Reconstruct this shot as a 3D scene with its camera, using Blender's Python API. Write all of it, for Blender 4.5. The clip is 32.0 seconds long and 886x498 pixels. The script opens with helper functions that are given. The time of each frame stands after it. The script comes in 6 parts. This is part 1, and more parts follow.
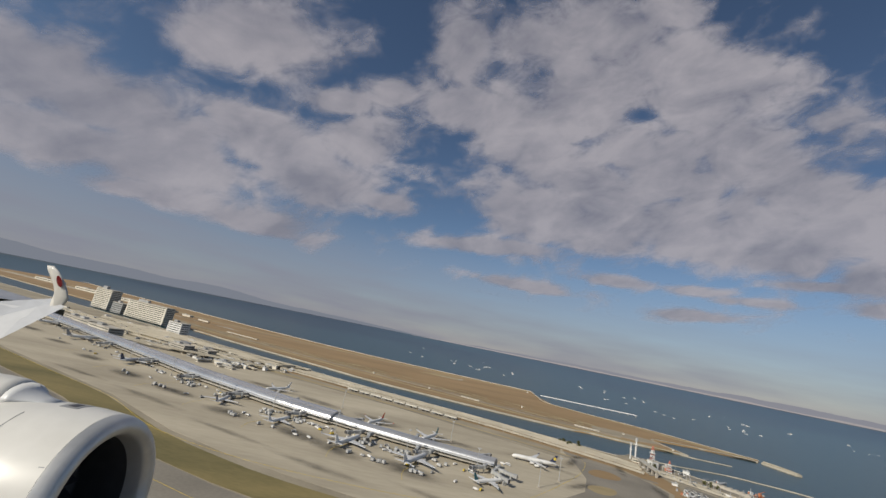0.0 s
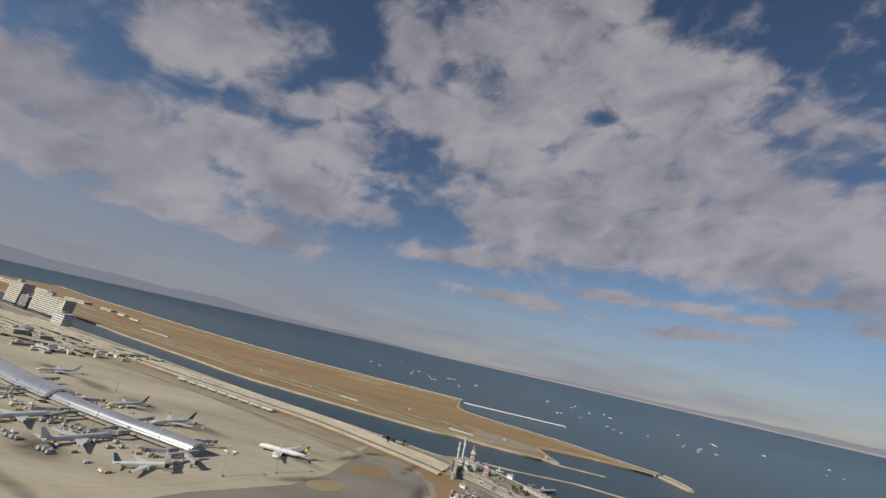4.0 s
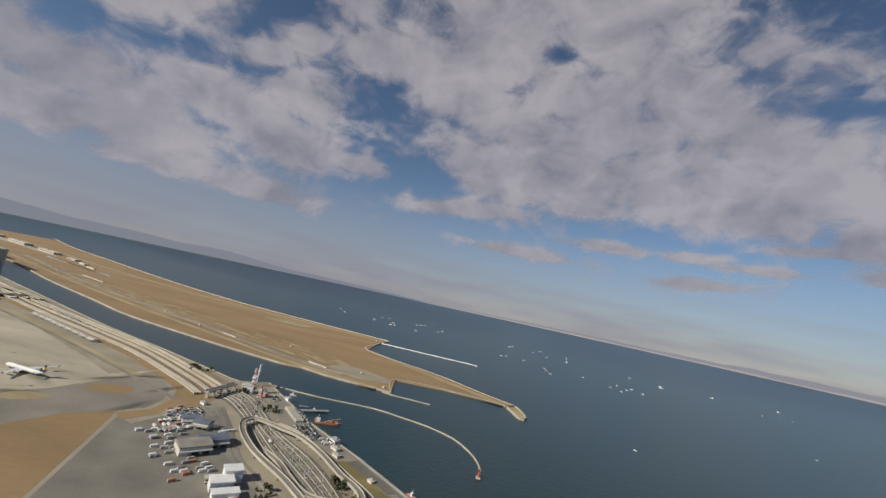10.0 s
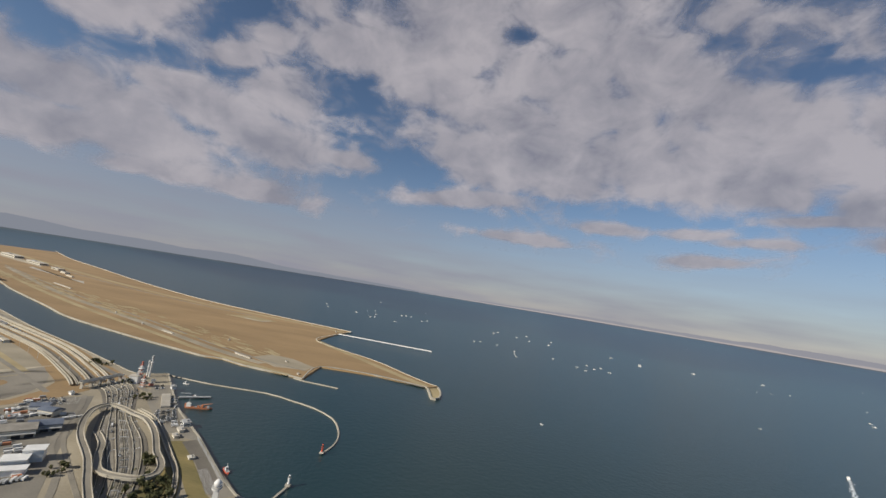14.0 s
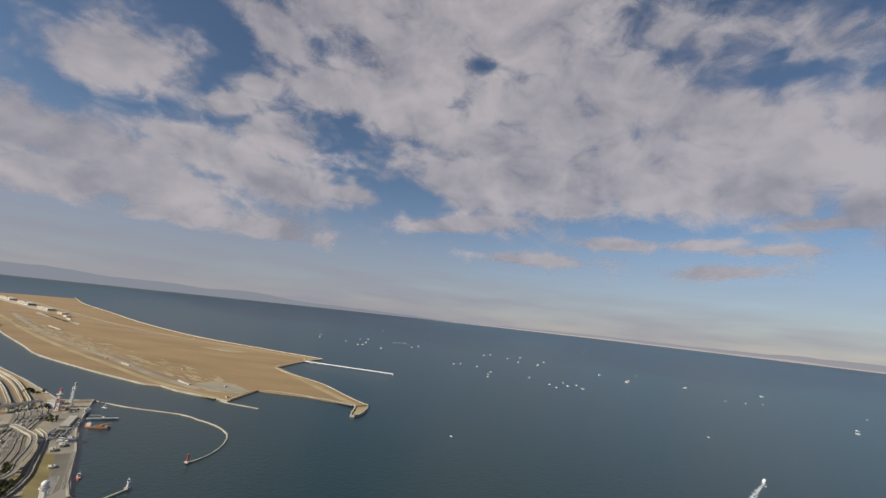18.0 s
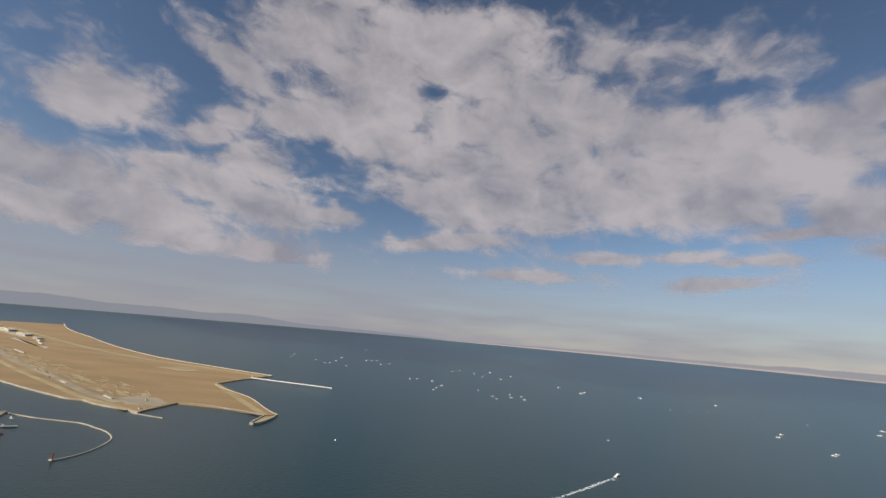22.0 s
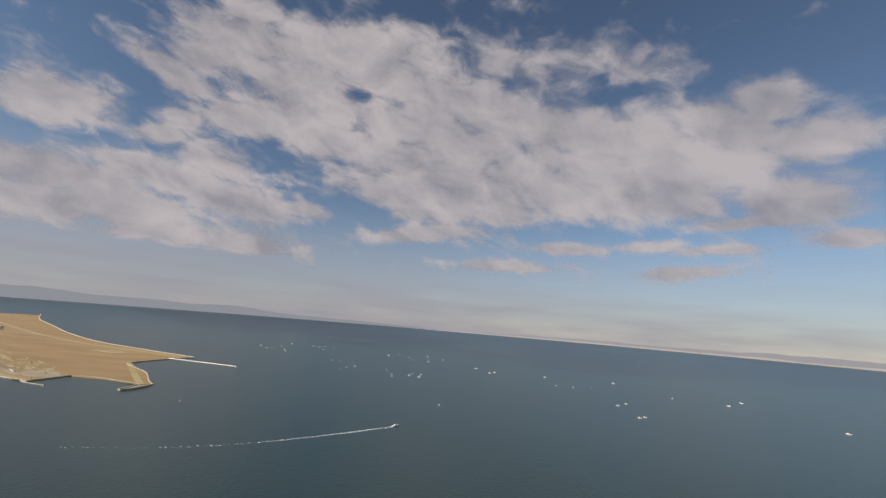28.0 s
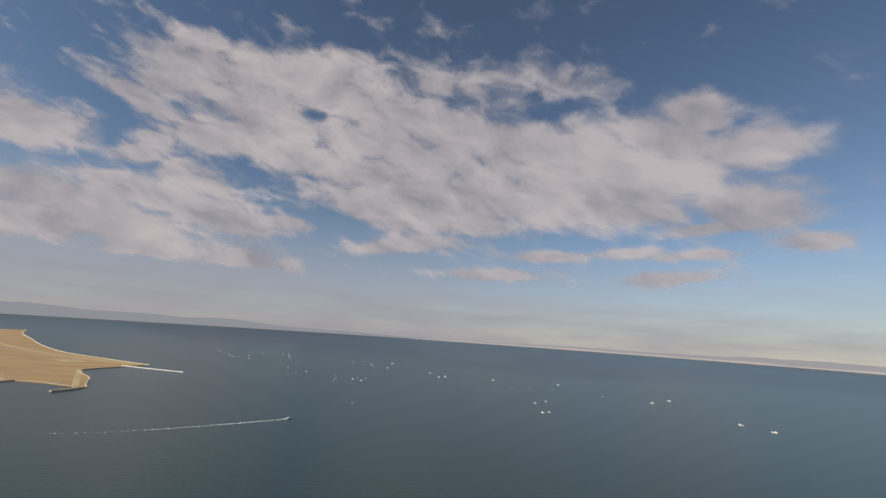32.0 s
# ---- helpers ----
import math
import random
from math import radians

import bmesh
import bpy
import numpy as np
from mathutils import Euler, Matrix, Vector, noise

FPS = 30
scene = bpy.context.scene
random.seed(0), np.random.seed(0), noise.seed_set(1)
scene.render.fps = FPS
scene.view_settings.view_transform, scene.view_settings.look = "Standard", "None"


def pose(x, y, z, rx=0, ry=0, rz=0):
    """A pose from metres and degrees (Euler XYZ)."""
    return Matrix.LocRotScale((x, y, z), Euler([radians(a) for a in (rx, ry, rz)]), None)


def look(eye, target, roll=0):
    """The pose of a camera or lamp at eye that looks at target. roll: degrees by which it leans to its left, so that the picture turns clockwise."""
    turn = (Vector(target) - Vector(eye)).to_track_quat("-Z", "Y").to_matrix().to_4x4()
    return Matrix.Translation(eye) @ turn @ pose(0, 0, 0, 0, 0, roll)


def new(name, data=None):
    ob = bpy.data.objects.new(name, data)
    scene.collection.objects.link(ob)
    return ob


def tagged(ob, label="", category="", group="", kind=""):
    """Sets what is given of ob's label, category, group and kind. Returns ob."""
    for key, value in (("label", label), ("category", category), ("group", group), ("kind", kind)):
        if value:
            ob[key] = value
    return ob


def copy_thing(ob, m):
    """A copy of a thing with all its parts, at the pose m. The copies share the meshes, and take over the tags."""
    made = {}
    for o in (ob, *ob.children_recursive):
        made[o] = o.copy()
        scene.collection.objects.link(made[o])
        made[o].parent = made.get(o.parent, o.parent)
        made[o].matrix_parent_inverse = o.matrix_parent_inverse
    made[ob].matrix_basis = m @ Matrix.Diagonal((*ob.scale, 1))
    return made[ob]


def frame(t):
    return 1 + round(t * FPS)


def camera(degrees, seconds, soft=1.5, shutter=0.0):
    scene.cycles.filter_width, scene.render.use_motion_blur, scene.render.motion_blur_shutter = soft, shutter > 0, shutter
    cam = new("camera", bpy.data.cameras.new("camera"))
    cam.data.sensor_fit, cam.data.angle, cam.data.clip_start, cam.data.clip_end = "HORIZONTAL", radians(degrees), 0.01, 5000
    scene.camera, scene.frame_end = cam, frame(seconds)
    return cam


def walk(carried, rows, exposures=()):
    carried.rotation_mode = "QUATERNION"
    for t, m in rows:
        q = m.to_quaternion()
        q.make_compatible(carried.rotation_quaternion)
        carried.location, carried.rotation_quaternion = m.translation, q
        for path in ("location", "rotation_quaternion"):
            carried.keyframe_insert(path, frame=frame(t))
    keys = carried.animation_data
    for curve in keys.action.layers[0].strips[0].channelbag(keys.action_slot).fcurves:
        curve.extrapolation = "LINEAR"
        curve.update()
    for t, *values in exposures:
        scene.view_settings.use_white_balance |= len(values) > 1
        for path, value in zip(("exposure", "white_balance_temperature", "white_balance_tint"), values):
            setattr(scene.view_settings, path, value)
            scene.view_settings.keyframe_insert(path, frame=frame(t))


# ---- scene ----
# The camera flies along +x beside the airport island: seconds, x, y, z, yaw, pitch, roll
cam = camera(97.0, 32.0)
ROWS = [
    (0, 8.96, 22.91, 58.92, -1.70, 12.63, 11.49),
    (0.5, 27.05, 25.86, 59.83, -1.41, 13.03, 11.46),
    (1, 45.11, 28.82, 60.68, -1.33, 13.91, 11.53),
    (1.5, 63.14, 31.77, 61.41, -1.13, 14.81, 11.95),
    (2, 81.07, 34.74, 61.99, -0.89, 15.31, 12.20),
    (2.5, 98.74, 37.80, 62.48, -0.63, 15.22, 12.35),
    (3, 115.98, 41.05, 62.99, -0.31, 15.12, 12.49),
    (3.5, 132.60, 44.50, 63.59, -0.08, 14.65, 12.67),
    (5.5, 192.86, 54.78, 67.39, 1.15, 15.24, 12.81),
    (6, 206.40, 55.04, 68.76, 1.58, 15.42, 13.29),
    (6.5, 219.50, 54.44, 70.37, 1.82, 15.13, 13.51),
    (7, 232.30, 53.39, 72.27, 1.91, 14.49, 13.52),
    (7.5, 244.93, 52.22, 74.47, 1.95, 13.79, 13.54),
    (8, 257.40, 50.99, 76.84, 1.76, 12.82, 13.11),
    (8.5, 269.68, 49.69, 79.22, 1.62, 11.67, 12.78),
    (9, 281.74, 48.30, 81.45, 1.58, 10.55, 12.96),
    (9.5, 293.57, 46.85, 83.41, 1.40, 9.08, 12.56),
    (10, 305.25, 45.53, 85.14, 1.38, 7.53, 12.34),
    (10.5, 316.84, 44.58, 86.74, 1.24, 6.07, 11.75),
    (11, 328.42, 44.25, 88.29, 1.34, 5.41, 11.61),
    (11.5, 340.09, 44.66, 89.86, 1.31, 5.00, 11.37),
    (12, 351.89, 45.47, 91.40, 1.43, 4.93, 11.21),
    (12.5, 363.91, 46.23, 92.83, 1.53, 4.81, 10.78),
    (13, 376.19, 46.48, 94.08, 1.69, 4.91, 10.31),
    (13.5, 388.78, 45.88, 95.09, 2.31, 5.40, 9.91),
    (14, 401.62, 44.57, 95.90, 2.92, 6.05, 9.33),
    (14.5, 414.60, 42.82, 96.55, 3.57, 6.79, 8.80),
    (15, 427.62, 40.88, 97.11, 4.10, 7.38, 9.05),
    (15.5, 440.61, 39.01, 97.64, 4.77, 7.75, 8.13),
    (17.5, 492.08, 33.61, 99.69, 6.27, 9.38, 6.79),
    (18, 505.21, 32.35, 100.11, 6.40, 9.57, 6.39),
    (18.5, 518.63, 30.92, 100.46, 6.59, 9.61, 6.11),
    (19, 532.39, 29.24, 100.72, 6.44, 9.61, 6.53),
    (19.5, 546.58, 27.21, 100.89, 6.38, 9.95, 6.39),
    (20, 561.19, 24.83, 101.04, 6.38, 10.50, 6.22),
    (20.5, 576.20, 22.08, 101.26, 6.53, 11.22, 6.03),
    (21, 591.59, 18.96, 101.65, 6.70, 11.74, 5.87),
    (21.5, 607.34, 15.48, 102.29, 7.02, 12.16, 5.39),
    (22, 623.43, 11.63, 103.23, 7.38, 12.21, 5.15),
    (22.5, 639.83, 7.48, 104.38, 7.49, 12.33, 5.18),
    (23, 656.51, 3.10, 105.57, 7.76, 12.47, 4.90),
    (23.5, 673.44, -1.44, 106.65, 8.10, 12.33, 4.91),
    (24, 690.60, -6.09, 107.48, 8.16, 11.91, 5.01),
    (24.5, 707.95, -10.77, 107.95, 8.15, 11.64, 4.92),
    (25, 725.46, -15.46, 108.11, 8.06, 11.85, 4.84),
    (25.5, 743.10, -20.11, 108.08, 7.98, 11.89, 4.85),
    (27.5, 814.37, -37.95, 107.96, 7.49, 11.10, 4.89),
    (28, 832.21, -42.09, 108.40, 7.36, 10.86, 4.76),
    (28.5, 850.03, -46.11, 109.00, 7.43, 11.36, 4.05),
    (29, 867.83, -50.06, 109.59, 7.41, 11.76, 3.55),
    (29.5, 885.63, -54.00, 110.01, 7.78, 11.99, 3.24),
    (30, 903.41, -57.96, 110.12, 7.88, 11.98, 3.22),
    (30.5, 921.18, -61.99, 109.79, 7.94, 12.06, 3.22),
    (31, 938.96, -66.07, 109.11, 7.91, 12.13, 3.64),
    (31.5, 956.73, -70.20, 108.19, 8.01, 12.56, 4.24),
    (32, 974.50, -74.34, 107.15, 7.82, 12.29, 3.86),
]


def flown(x, y, z, yaw, pitch, roll):
    turn = Matrix.Rotation(radians(yaw), 4, "Z") @ Matrix.Rotation(radians(90 + pitch), 4, "X") @ Matrix.Rotation(radians(roll), 4, "Z")
    return Matrix.Translation((x, y, z)) @ turn


walk(cam, [(t, flown(x, y, z, yaw, pitch, roll)) for t, x, y, z, yaw, pitch, roll in ROWS],
     [(0, -0.18, 6400, 10), (6, -0.17, 6400, 10), (14, 0.03, 6500, 10), (20, 0.12, 6650, 10), (32, 0.22, 6950, 10)])

# ---- light ----
SUN_WAY = Vector((-0.72, -0.62, 0.60)).normalized()
world = bpy.data.worlds.new("sky")
scene.world = world
world.use_nodes = True
wn, wl = world.node_tree.nodes, world.node_tree.links
wn.clear()
sky = wn.new("ShaderNodeTexSky")
sky.sky_type, sky.sun_disc = "NISHITA", False
sky.sun_elevation, sky.sun_rotation = math.asin(SUN_WAY.z), math.atan2(SUN_WAY.x, SUN_WAY.y)
sky.air_density, sky.dust_density, sky.ozone_density, sky.altitude = 0.9, 0.05, 2.2, 50
# a lilac-grey band of haze with long low streaks of cloud lies along the horizon, deeper towards the hills in the west
way = wn.new("ShaderNodeTexCoord")
axes = wn.new("ShaderNodeSeparateXYZ")
wl.new(way.outputs["Generated"], axes.inputs[0])
low = wn.new("ShaderNodeMapRange")
low.interpolation_type = "SMOOTHERSTEP"
low.inputs["From Min"].default_value, low.inputs["From Max"].default_value = 0.32, -0.03
low.inputs["To Max"].default_value = 0.93
lean = wn.new("ShaderNodeMath")
lean.operation = "MULTIPLY_ADD"
lean.inputs[1].default_value = 0.05
wl.new(axes.outputs["X"], lean.inputs[0])
wl.new(axes.outputs["Z"], lean.inputs[2])
wl.new(lean.outputs[0], low.inputs["Value"])
flat = wn.new("ShaderNodeMapping")
flat.inputs["Scale"].default_value = (3.0, 3.0, 22.0)
wl.new(way.outputs["Generated"], flat.inputs[0])
streak = wn.new("ShaderNodeTexNoise")
streak.inputs["Scale"].default_value, streak.inputs["Detail"].default_value = 1.3, 6
wl.new(flat.outputs[0], streak.inputs[0])
veil = wn.new("ShaderNodeMath")
veil.operation = "MULTIPLY_ADD"
veil.inputs[1].default_value, veil.inputs[2].default_value = 0.7, 0.55
wl.new(streak.outputs[0], veil.inputs[0])
amount = wn.new("ShaderNodeMath")
amount.operation, amount.use_clamp = "MULTIPLY", True
wl.new(low.outputs[0], amount.inputs[0])
wl.new(veil.outputs[0], amount.inputs[1])
haze = wn.new("ShaderNodeMix")
haze.data_type = "RGBA"
haze.inputs[7].default_value = (3.60, 3.65, 4.45, 1)
wl.new(amount.outputs[0], haze.inputs[0])
wl.new(sky.outputs[0], haze.inputs[6])
back = wn.new("ShaderNodeBackground")
back.inputs["Strength"].default_value = 0.075
wl.new(haze.outputs[2], back.inputs[0])
out = wn.new("ShaderNodeOutputWorld")
wl.new(back.outputs[0], out.inputs[0])
sun = new("sun", bpy.data.lights.new("sun", "SUN"))
sun.data.energy, sun.data.angle, sun.data.color = 5.0, radians(0.5), (1.0, 0.93, 0.80)
sun.matrix_world = look(SUN_WAY * 900, (0, 0, 0))
scene.view_settings.exposure = 0.0


# ---- materials ----
def material(name, dark, light, scale=0.2, fine=3.0, rough=0.8, metal=0.0, bump=0.0, stretch=(1, 1, 1), turn=0.0, sharp=0.5, vary=0.0):
    """Two colours mixed by broad stains and fine grain laid out in world metres; vary: shift of tone from object to object."""
    m = bpy.data.materials.new(name)
    m.use_nodes = True
    n, l = m.node_tree.nodes, m.node_tree.links
    bsdf = n["Principled BSDF"]
    geo = n.new("ShaderNodeNewGeometry")
    mp = n.new("ShaderNodeMapping")
    mp.inputs["Rotation"].default_value[2] = radians(turn)
    mp.inputs["Scale"].default_value = stretch
    l.new(geo.outputs["Position"], mp.inputs[0])
    broad, grain = n.new("ShaderNodeTexNoise"), n.new("ShaderNodeTexNoise")
    broad.inputs["Scale"].default_value, grain.inputs["Scale"].default_value = scale, fine
    broad.inputs["Detail"].default_value, grain.inputs["Detail"].default_value = 5, 4
    l.new(mp.outputs[0], broad.inputs[0])
    l.new(mp.outputs[0], grain.inputs[0])
    mix = n.new("ShaderNodeMath")
    mix.operation = "MULTIPLY_ADD"
    mix.inputs[1].default_value = 0.35
    l.new(grain.outputs[0], mix.inputs[0])
    sub = n.new("ShaderNodeMath")
    sub.operation = "SUBTRACT"
    sub.inputs[1].default_value = 0.175
    l.new(broad.outputs[0], sub.inputs[0])
    l.new(sub.outputs[0], mix.inputs[2])
    ramp = n.new("ShaderNodeValToRGB")
    half = 0.05 + 0.3 * (1 - sharp)
    ramp.color_ramp.elements[0].position, ramp.color_ramp.elements[1].position = 0.5 - half, 0.5 + half
    ramp.color_ramp.elements[0].color, ramp.color_ramp.elements[1].color = (*dark, 1), (*light, 1)
    l.new(mix.outputs[0], ramp.inputs[0])
    colour = ramp.outputs[0]
    if vary:
        info, hsv, scaled = n.new("ShaderNodeObjectInfo"), n.new("ShaderNodeHueSaturation"), n.new("ShaderNodeMapRange")
        scaled.inputs["To Min"].default_value, scaled.inputs["To Max"].default_value = 1 - vary, 1 + vary
        l.new(info.outputs["Random"], scaled.inputs[0])
        l.new(scaled.outputs[0], hsv.inputs["Value"])
        l.new(colour, hsv.inputs["Color"])
        colour = hsv.outputs[0]
    l.new(colour, bsdf.inputs["Base Color"])
    bsdf.inputs["Roughness"].default_value, bsdf.inputs["Metallic"].default_value = rough, metal
    if bump:
        bp = n.new("ShaderNodeBump")
        bp.inputs["Strength"].default_value, bp.inputs["Distance"].default_value = bump, 0.4
        l.new(grain.outputs[0], bp.inputs["Height"])
        l.new(bp.outputs[0], bsdf.inputs["Normal"])
    return m


AX = -26.3
M_APRON = material("apron_concrete", (0.30, 0.258, 0.188), (0.50, 0.44, 0.328), 0.016, 0.25, 0.9, sharp=0.35, stretch=(0.5, 2.2, 1), turn=-AX)
M_ASPHALT = material("asphalt", (0.105, 0.093, 0.076), (0.195, 0.175, 0.142), 0.03, 1.2, 0.9)
M_TAXI = material("worn_taxiway_asphalt", (0.155, 0.138, 0.11), (0.285, 0.255, 0.205), 0.025, 0.9, 0.9, sharp=0.25)
M_ROAD = material("road_surface", (0.165, 0.148, 0.12), (0.275, 0.248, 0.20), 0.05, 1.5, 0.9)
M_YARD = material("oil_stained_yard_asphalt", (0.135, 0.122, 0.10), (0.235, 0.212, 0.172), 0.05, 1.4, 0.9, sharp=0.35)
M_LAND = material("worn_ground", (0.21, 0.18, 0.125), (0.37, 0.32, 0.235), 0.03, 0.8, 0.95, sharp=0.3)
M_DRY = material("dry_grass", (0.205, 0.135, 0.064), (0.33, 0.222, 0.11), 0.012, 0.3, 0.95, stretch=(0.6, 1.8, 1), turn=-AX, sharp=0.2)
M_PALE = material("pale_grass", (0.25, 0.195, 0.10), (0.42, 0.34, 0.19), 0.02, 0.4, 0.95, stretch=(0.4, 2.4, 1), turn=-AX, sharp=0.3)
M_GREEN = material("green_grass", (0.095, 0.086, 0.031), (0.25, 0.195, 0.078), 0.03, 0.6, 0.95, stretch=(0.5, 1.8, 1), turn=-AX, sharp=0.3)
M_ROOF = material("weathered_roofing", (0.19, 0.172, 0.145), (0.29, 0.265, 0.225), 0.15, 1.2, 0.8, vary=0.12)
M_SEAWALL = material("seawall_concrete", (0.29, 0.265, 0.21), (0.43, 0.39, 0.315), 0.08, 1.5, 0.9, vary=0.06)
# lighter copy of the seawall concrete, with the sunlight put into its colour
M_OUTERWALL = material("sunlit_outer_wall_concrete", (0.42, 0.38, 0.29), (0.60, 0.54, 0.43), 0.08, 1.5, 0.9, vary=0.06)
M_ROCK = material("armour_stone", (0.13, 0.12, 0.10), (0.30, 0.27, 0.22), 0.2, 1.2, 0.95, sharp=0.8)
M_CONCRETE = material("concrete", (0.34, 0.31, 0.26), (0.50, 0.46, 0.39), 0.08, 1.6, 0.85, vary=0.08)
M_DECK = material("viaduct_concrete", (0.33, 0.298, 0.235), (0.48, 0.435, 0.35), 0.06, 1.2, 0.85)
M_STEELROOF = material("steel_roof", (0.60, 0.59, 0.57), (0.76, 0.75, 0.73), 0.04, 0.8, 0.27, metal=0.75, stretch=(1, 1, 1))
M_DULLROOF = material("dull_steel_roof", (0.44, 0.44, 0.45), (0.58, 0.58, 0.58), 0.05, 0.8, 0.34, metal=0.65)
M_GLASS = material("dark_glazing", (0.03, 0.035, 0.03), (0.07, 0.075, 0.065), 0.2, 1.0, 0.15)
M_WHITE = material("white_paint", (0.62, 0.61, 0.58), (0.76, 0.75, 0.72), 0.3, 2.0, 0.5, vary=0.06)
M_CREAM = material("cream_cladding", (0.50, 0.46, 0.38), (0.64, 0.60, 0.51), 0.06, 0.9, 0.7)
M_GREY = material("grey_cladding", (0.26, 0.26, 0.26), (0.36, 0.36, 0.35), 0.08, 1.0, 0.6, vary=0.1)
M_BLUEROOF = material("slate_blue_roof", (0.09, 0.11, 0.15), (0.15, 0.17, 0.21), 0.15, 1.0, 0.5)
M_RED = material("red_paint", (0.42, 0.06, 0.03), (0.55, 0.11, 0.06), 0.4, 2.0, 0.6)
M_FADED = material("faded_red_paint", (0.42, 0.14, 0.09), (0.55, 0.22, 0.15), 0.4, 2.0, 0.7)
M_ORANGE = material("red_oxide_paint", (0.36, 0.13, 0.06), (0.52, 0.22, 0.11), 0.3, 2.0, 0.7)
M_DARK = material("dark_metal", (0.03, 0.03, 0.035), (0.06, 0.06, 0.065), 0.5, 3.0, 0.5)
M_LEAF = material("evergreen_leaves", (0.055, 0.062, 0.022), (0.145, 0.14, 0.058), 0.4, 2.5, 0.9, sharp=0.6)
M_BARK = material("bark", (0.05, 0.035, 0.02), (0.10, 0.07, 0.045), 1.0, 6.0, 0.95)
M_TIN = material("galvanised_metal", (0.36, 0.36, 0.35), (0.52, 0.52, 0.50), 0.5, 4.0, 0.5, metal=0.25)
M_YELLOW = material("yellow_paint", (0.50, 0.36, 0.04), (0.65, 0.48, 0.08), 0.5, 3.0, 0.6)
M_NAVY = material("dark_blue_paint", (0.02, 0.025, 0.06), (0.04, 0.05, 0.10), 0.5, 3.0, 0.45)
M_FOAM = material("sea_foam", (0.55, 0.60, 0.62), (0.85, 0.87, 0.88), 0.6, 3.0, 0.9, sharp=0.6)

sea_m = material("sea_water", (0.010, 0.033, 0.037), (0.012, 0.037, 0.041), 0.004, 0.05, 0.28, sharp=0.1)
sn, sl = sea_m.node_tree.nodes, sea_m.node_tree.links
sn["Principled BSDF"].inputs["Specular IOR Level"].default_value = 0.65
sn["Principled BSDF"].inputs["IOR"].default_value = 1.36
sea_geo, sea_bump, sea_noise = sn.new("ShaderNodeNewGeometry"), sn.new("ShaderNodeBump"), sn.new("ShaderNodeTexNoise")
sea_noise.inputs["Scale"].default_value, sea_noise.inputs["Detail"].default_value = 0.4, 8
sea_bump.inputs["Strength"].default_value, sea_bump.inputs["Distance"].default_value = 0.5, 0.5
sl.new(sea_geo.outputs["Position"], sea_noise.inputs[0])
sl.new(sea_noise.outputs[0], sea_bump.inputs["Height"])
sl.new(sea_bump.outputs[0], sn["Principled BSDF"].inputs["Normal"])
M_SEA = sea_m


# ---- mesh helpers ----
def part(name, bm, mat, parent=None, label="", smooth=False):
    mesh = bpy.data.meshes.new(name)
    bm.to_mesh(mesh)
    bm.free()
    mesh.materials.append(mat)
    if smooth:
        mesh.polygons.foreach_set("use_smooth", [True] * len(mesh.polygons))
    ob = new(name, mesh)
    if parent is not None:
        ob.parent = parent
        ob.matrix_parent_inverse = parent.matrix_basis.inverted()
    return tagged(ob, label)


def thing(name, at, label, category, group="", turn=0.0, kind=""):
    ob = new(name)
    ob.matrix_basis = pose(*at, 0, 0, turn)
    return tagged(ob, label, category, group, kind)


def put(name, bm, mat, parent, label="", smooth=False):
    """A part whose mesh is given in its parent's own frame."""
    mesh = bpy.data.meshes.new(name)
    bm.to_mesh(mesh)
    bm.free()
    mesh.materials.append(mat)
    if smooth:
        mesh.polygons.foreach_set("use_smooth", [True] * len(mesh.polygons))
    ob = new(name, mesh)
    ob.parent = parent
    return tagged(ob, label)


def box(bm, cx, cy, z0, sx, sy, sz, turn=0.0, taper=1.0):
    c, s = math.cos(radians(turn)), math.sin(radians(turn))
    vs = []
    for z, k in ((z0, 1.0), (z0 + sz, taper)):
        for x, y in ((-1, -1), (1, -1), (1, 1), (-1, 1)):
            px, py = x * sx / 2 * k, y * sy / 2 * k
            vs.append(bm.verts.new((cx + c * px - s * py, cy + s * px + c * py, z)))
    for f in ((3, 2, 1, 0), (4, 5, 6, 7), (0, 1, 5, 4), (1, 2, 6, 5), (2, 3, 7, 6), (3, 0, 4, 7)):
        bm.faces.new([vs[i] for i in f])
    return bm


def boxed(*args, **kw):
    return box(bmesh.new(), *args, **kw)


def tube(bm, a, b, r0, r1=None, sides=8):
    a, b = Vector(a), Vector(b)
    r1 = r0 if r1 is None else r1
    q = (b - a).to_track_quat("Z", "Y")
    rings = []
    for p, r in ((a, r0), (b, r1)):
        rings.append([bm.verts.new(p + q @ Vector((r * math.cos(2 * math.pi * i / sides), r * math.sin(2 * math.pi * i / sides), 0))) for i in range(sides)])
    for i in range(sides):
        j = (i + 1) % sides
        bm.faces.new((rings[0][i], rings[0][j], rings[1][j], rings[1][i]))
    bm.faces.new(list(reversed(rings[0])))
    bm.faces.new(rings[1])
    return bm


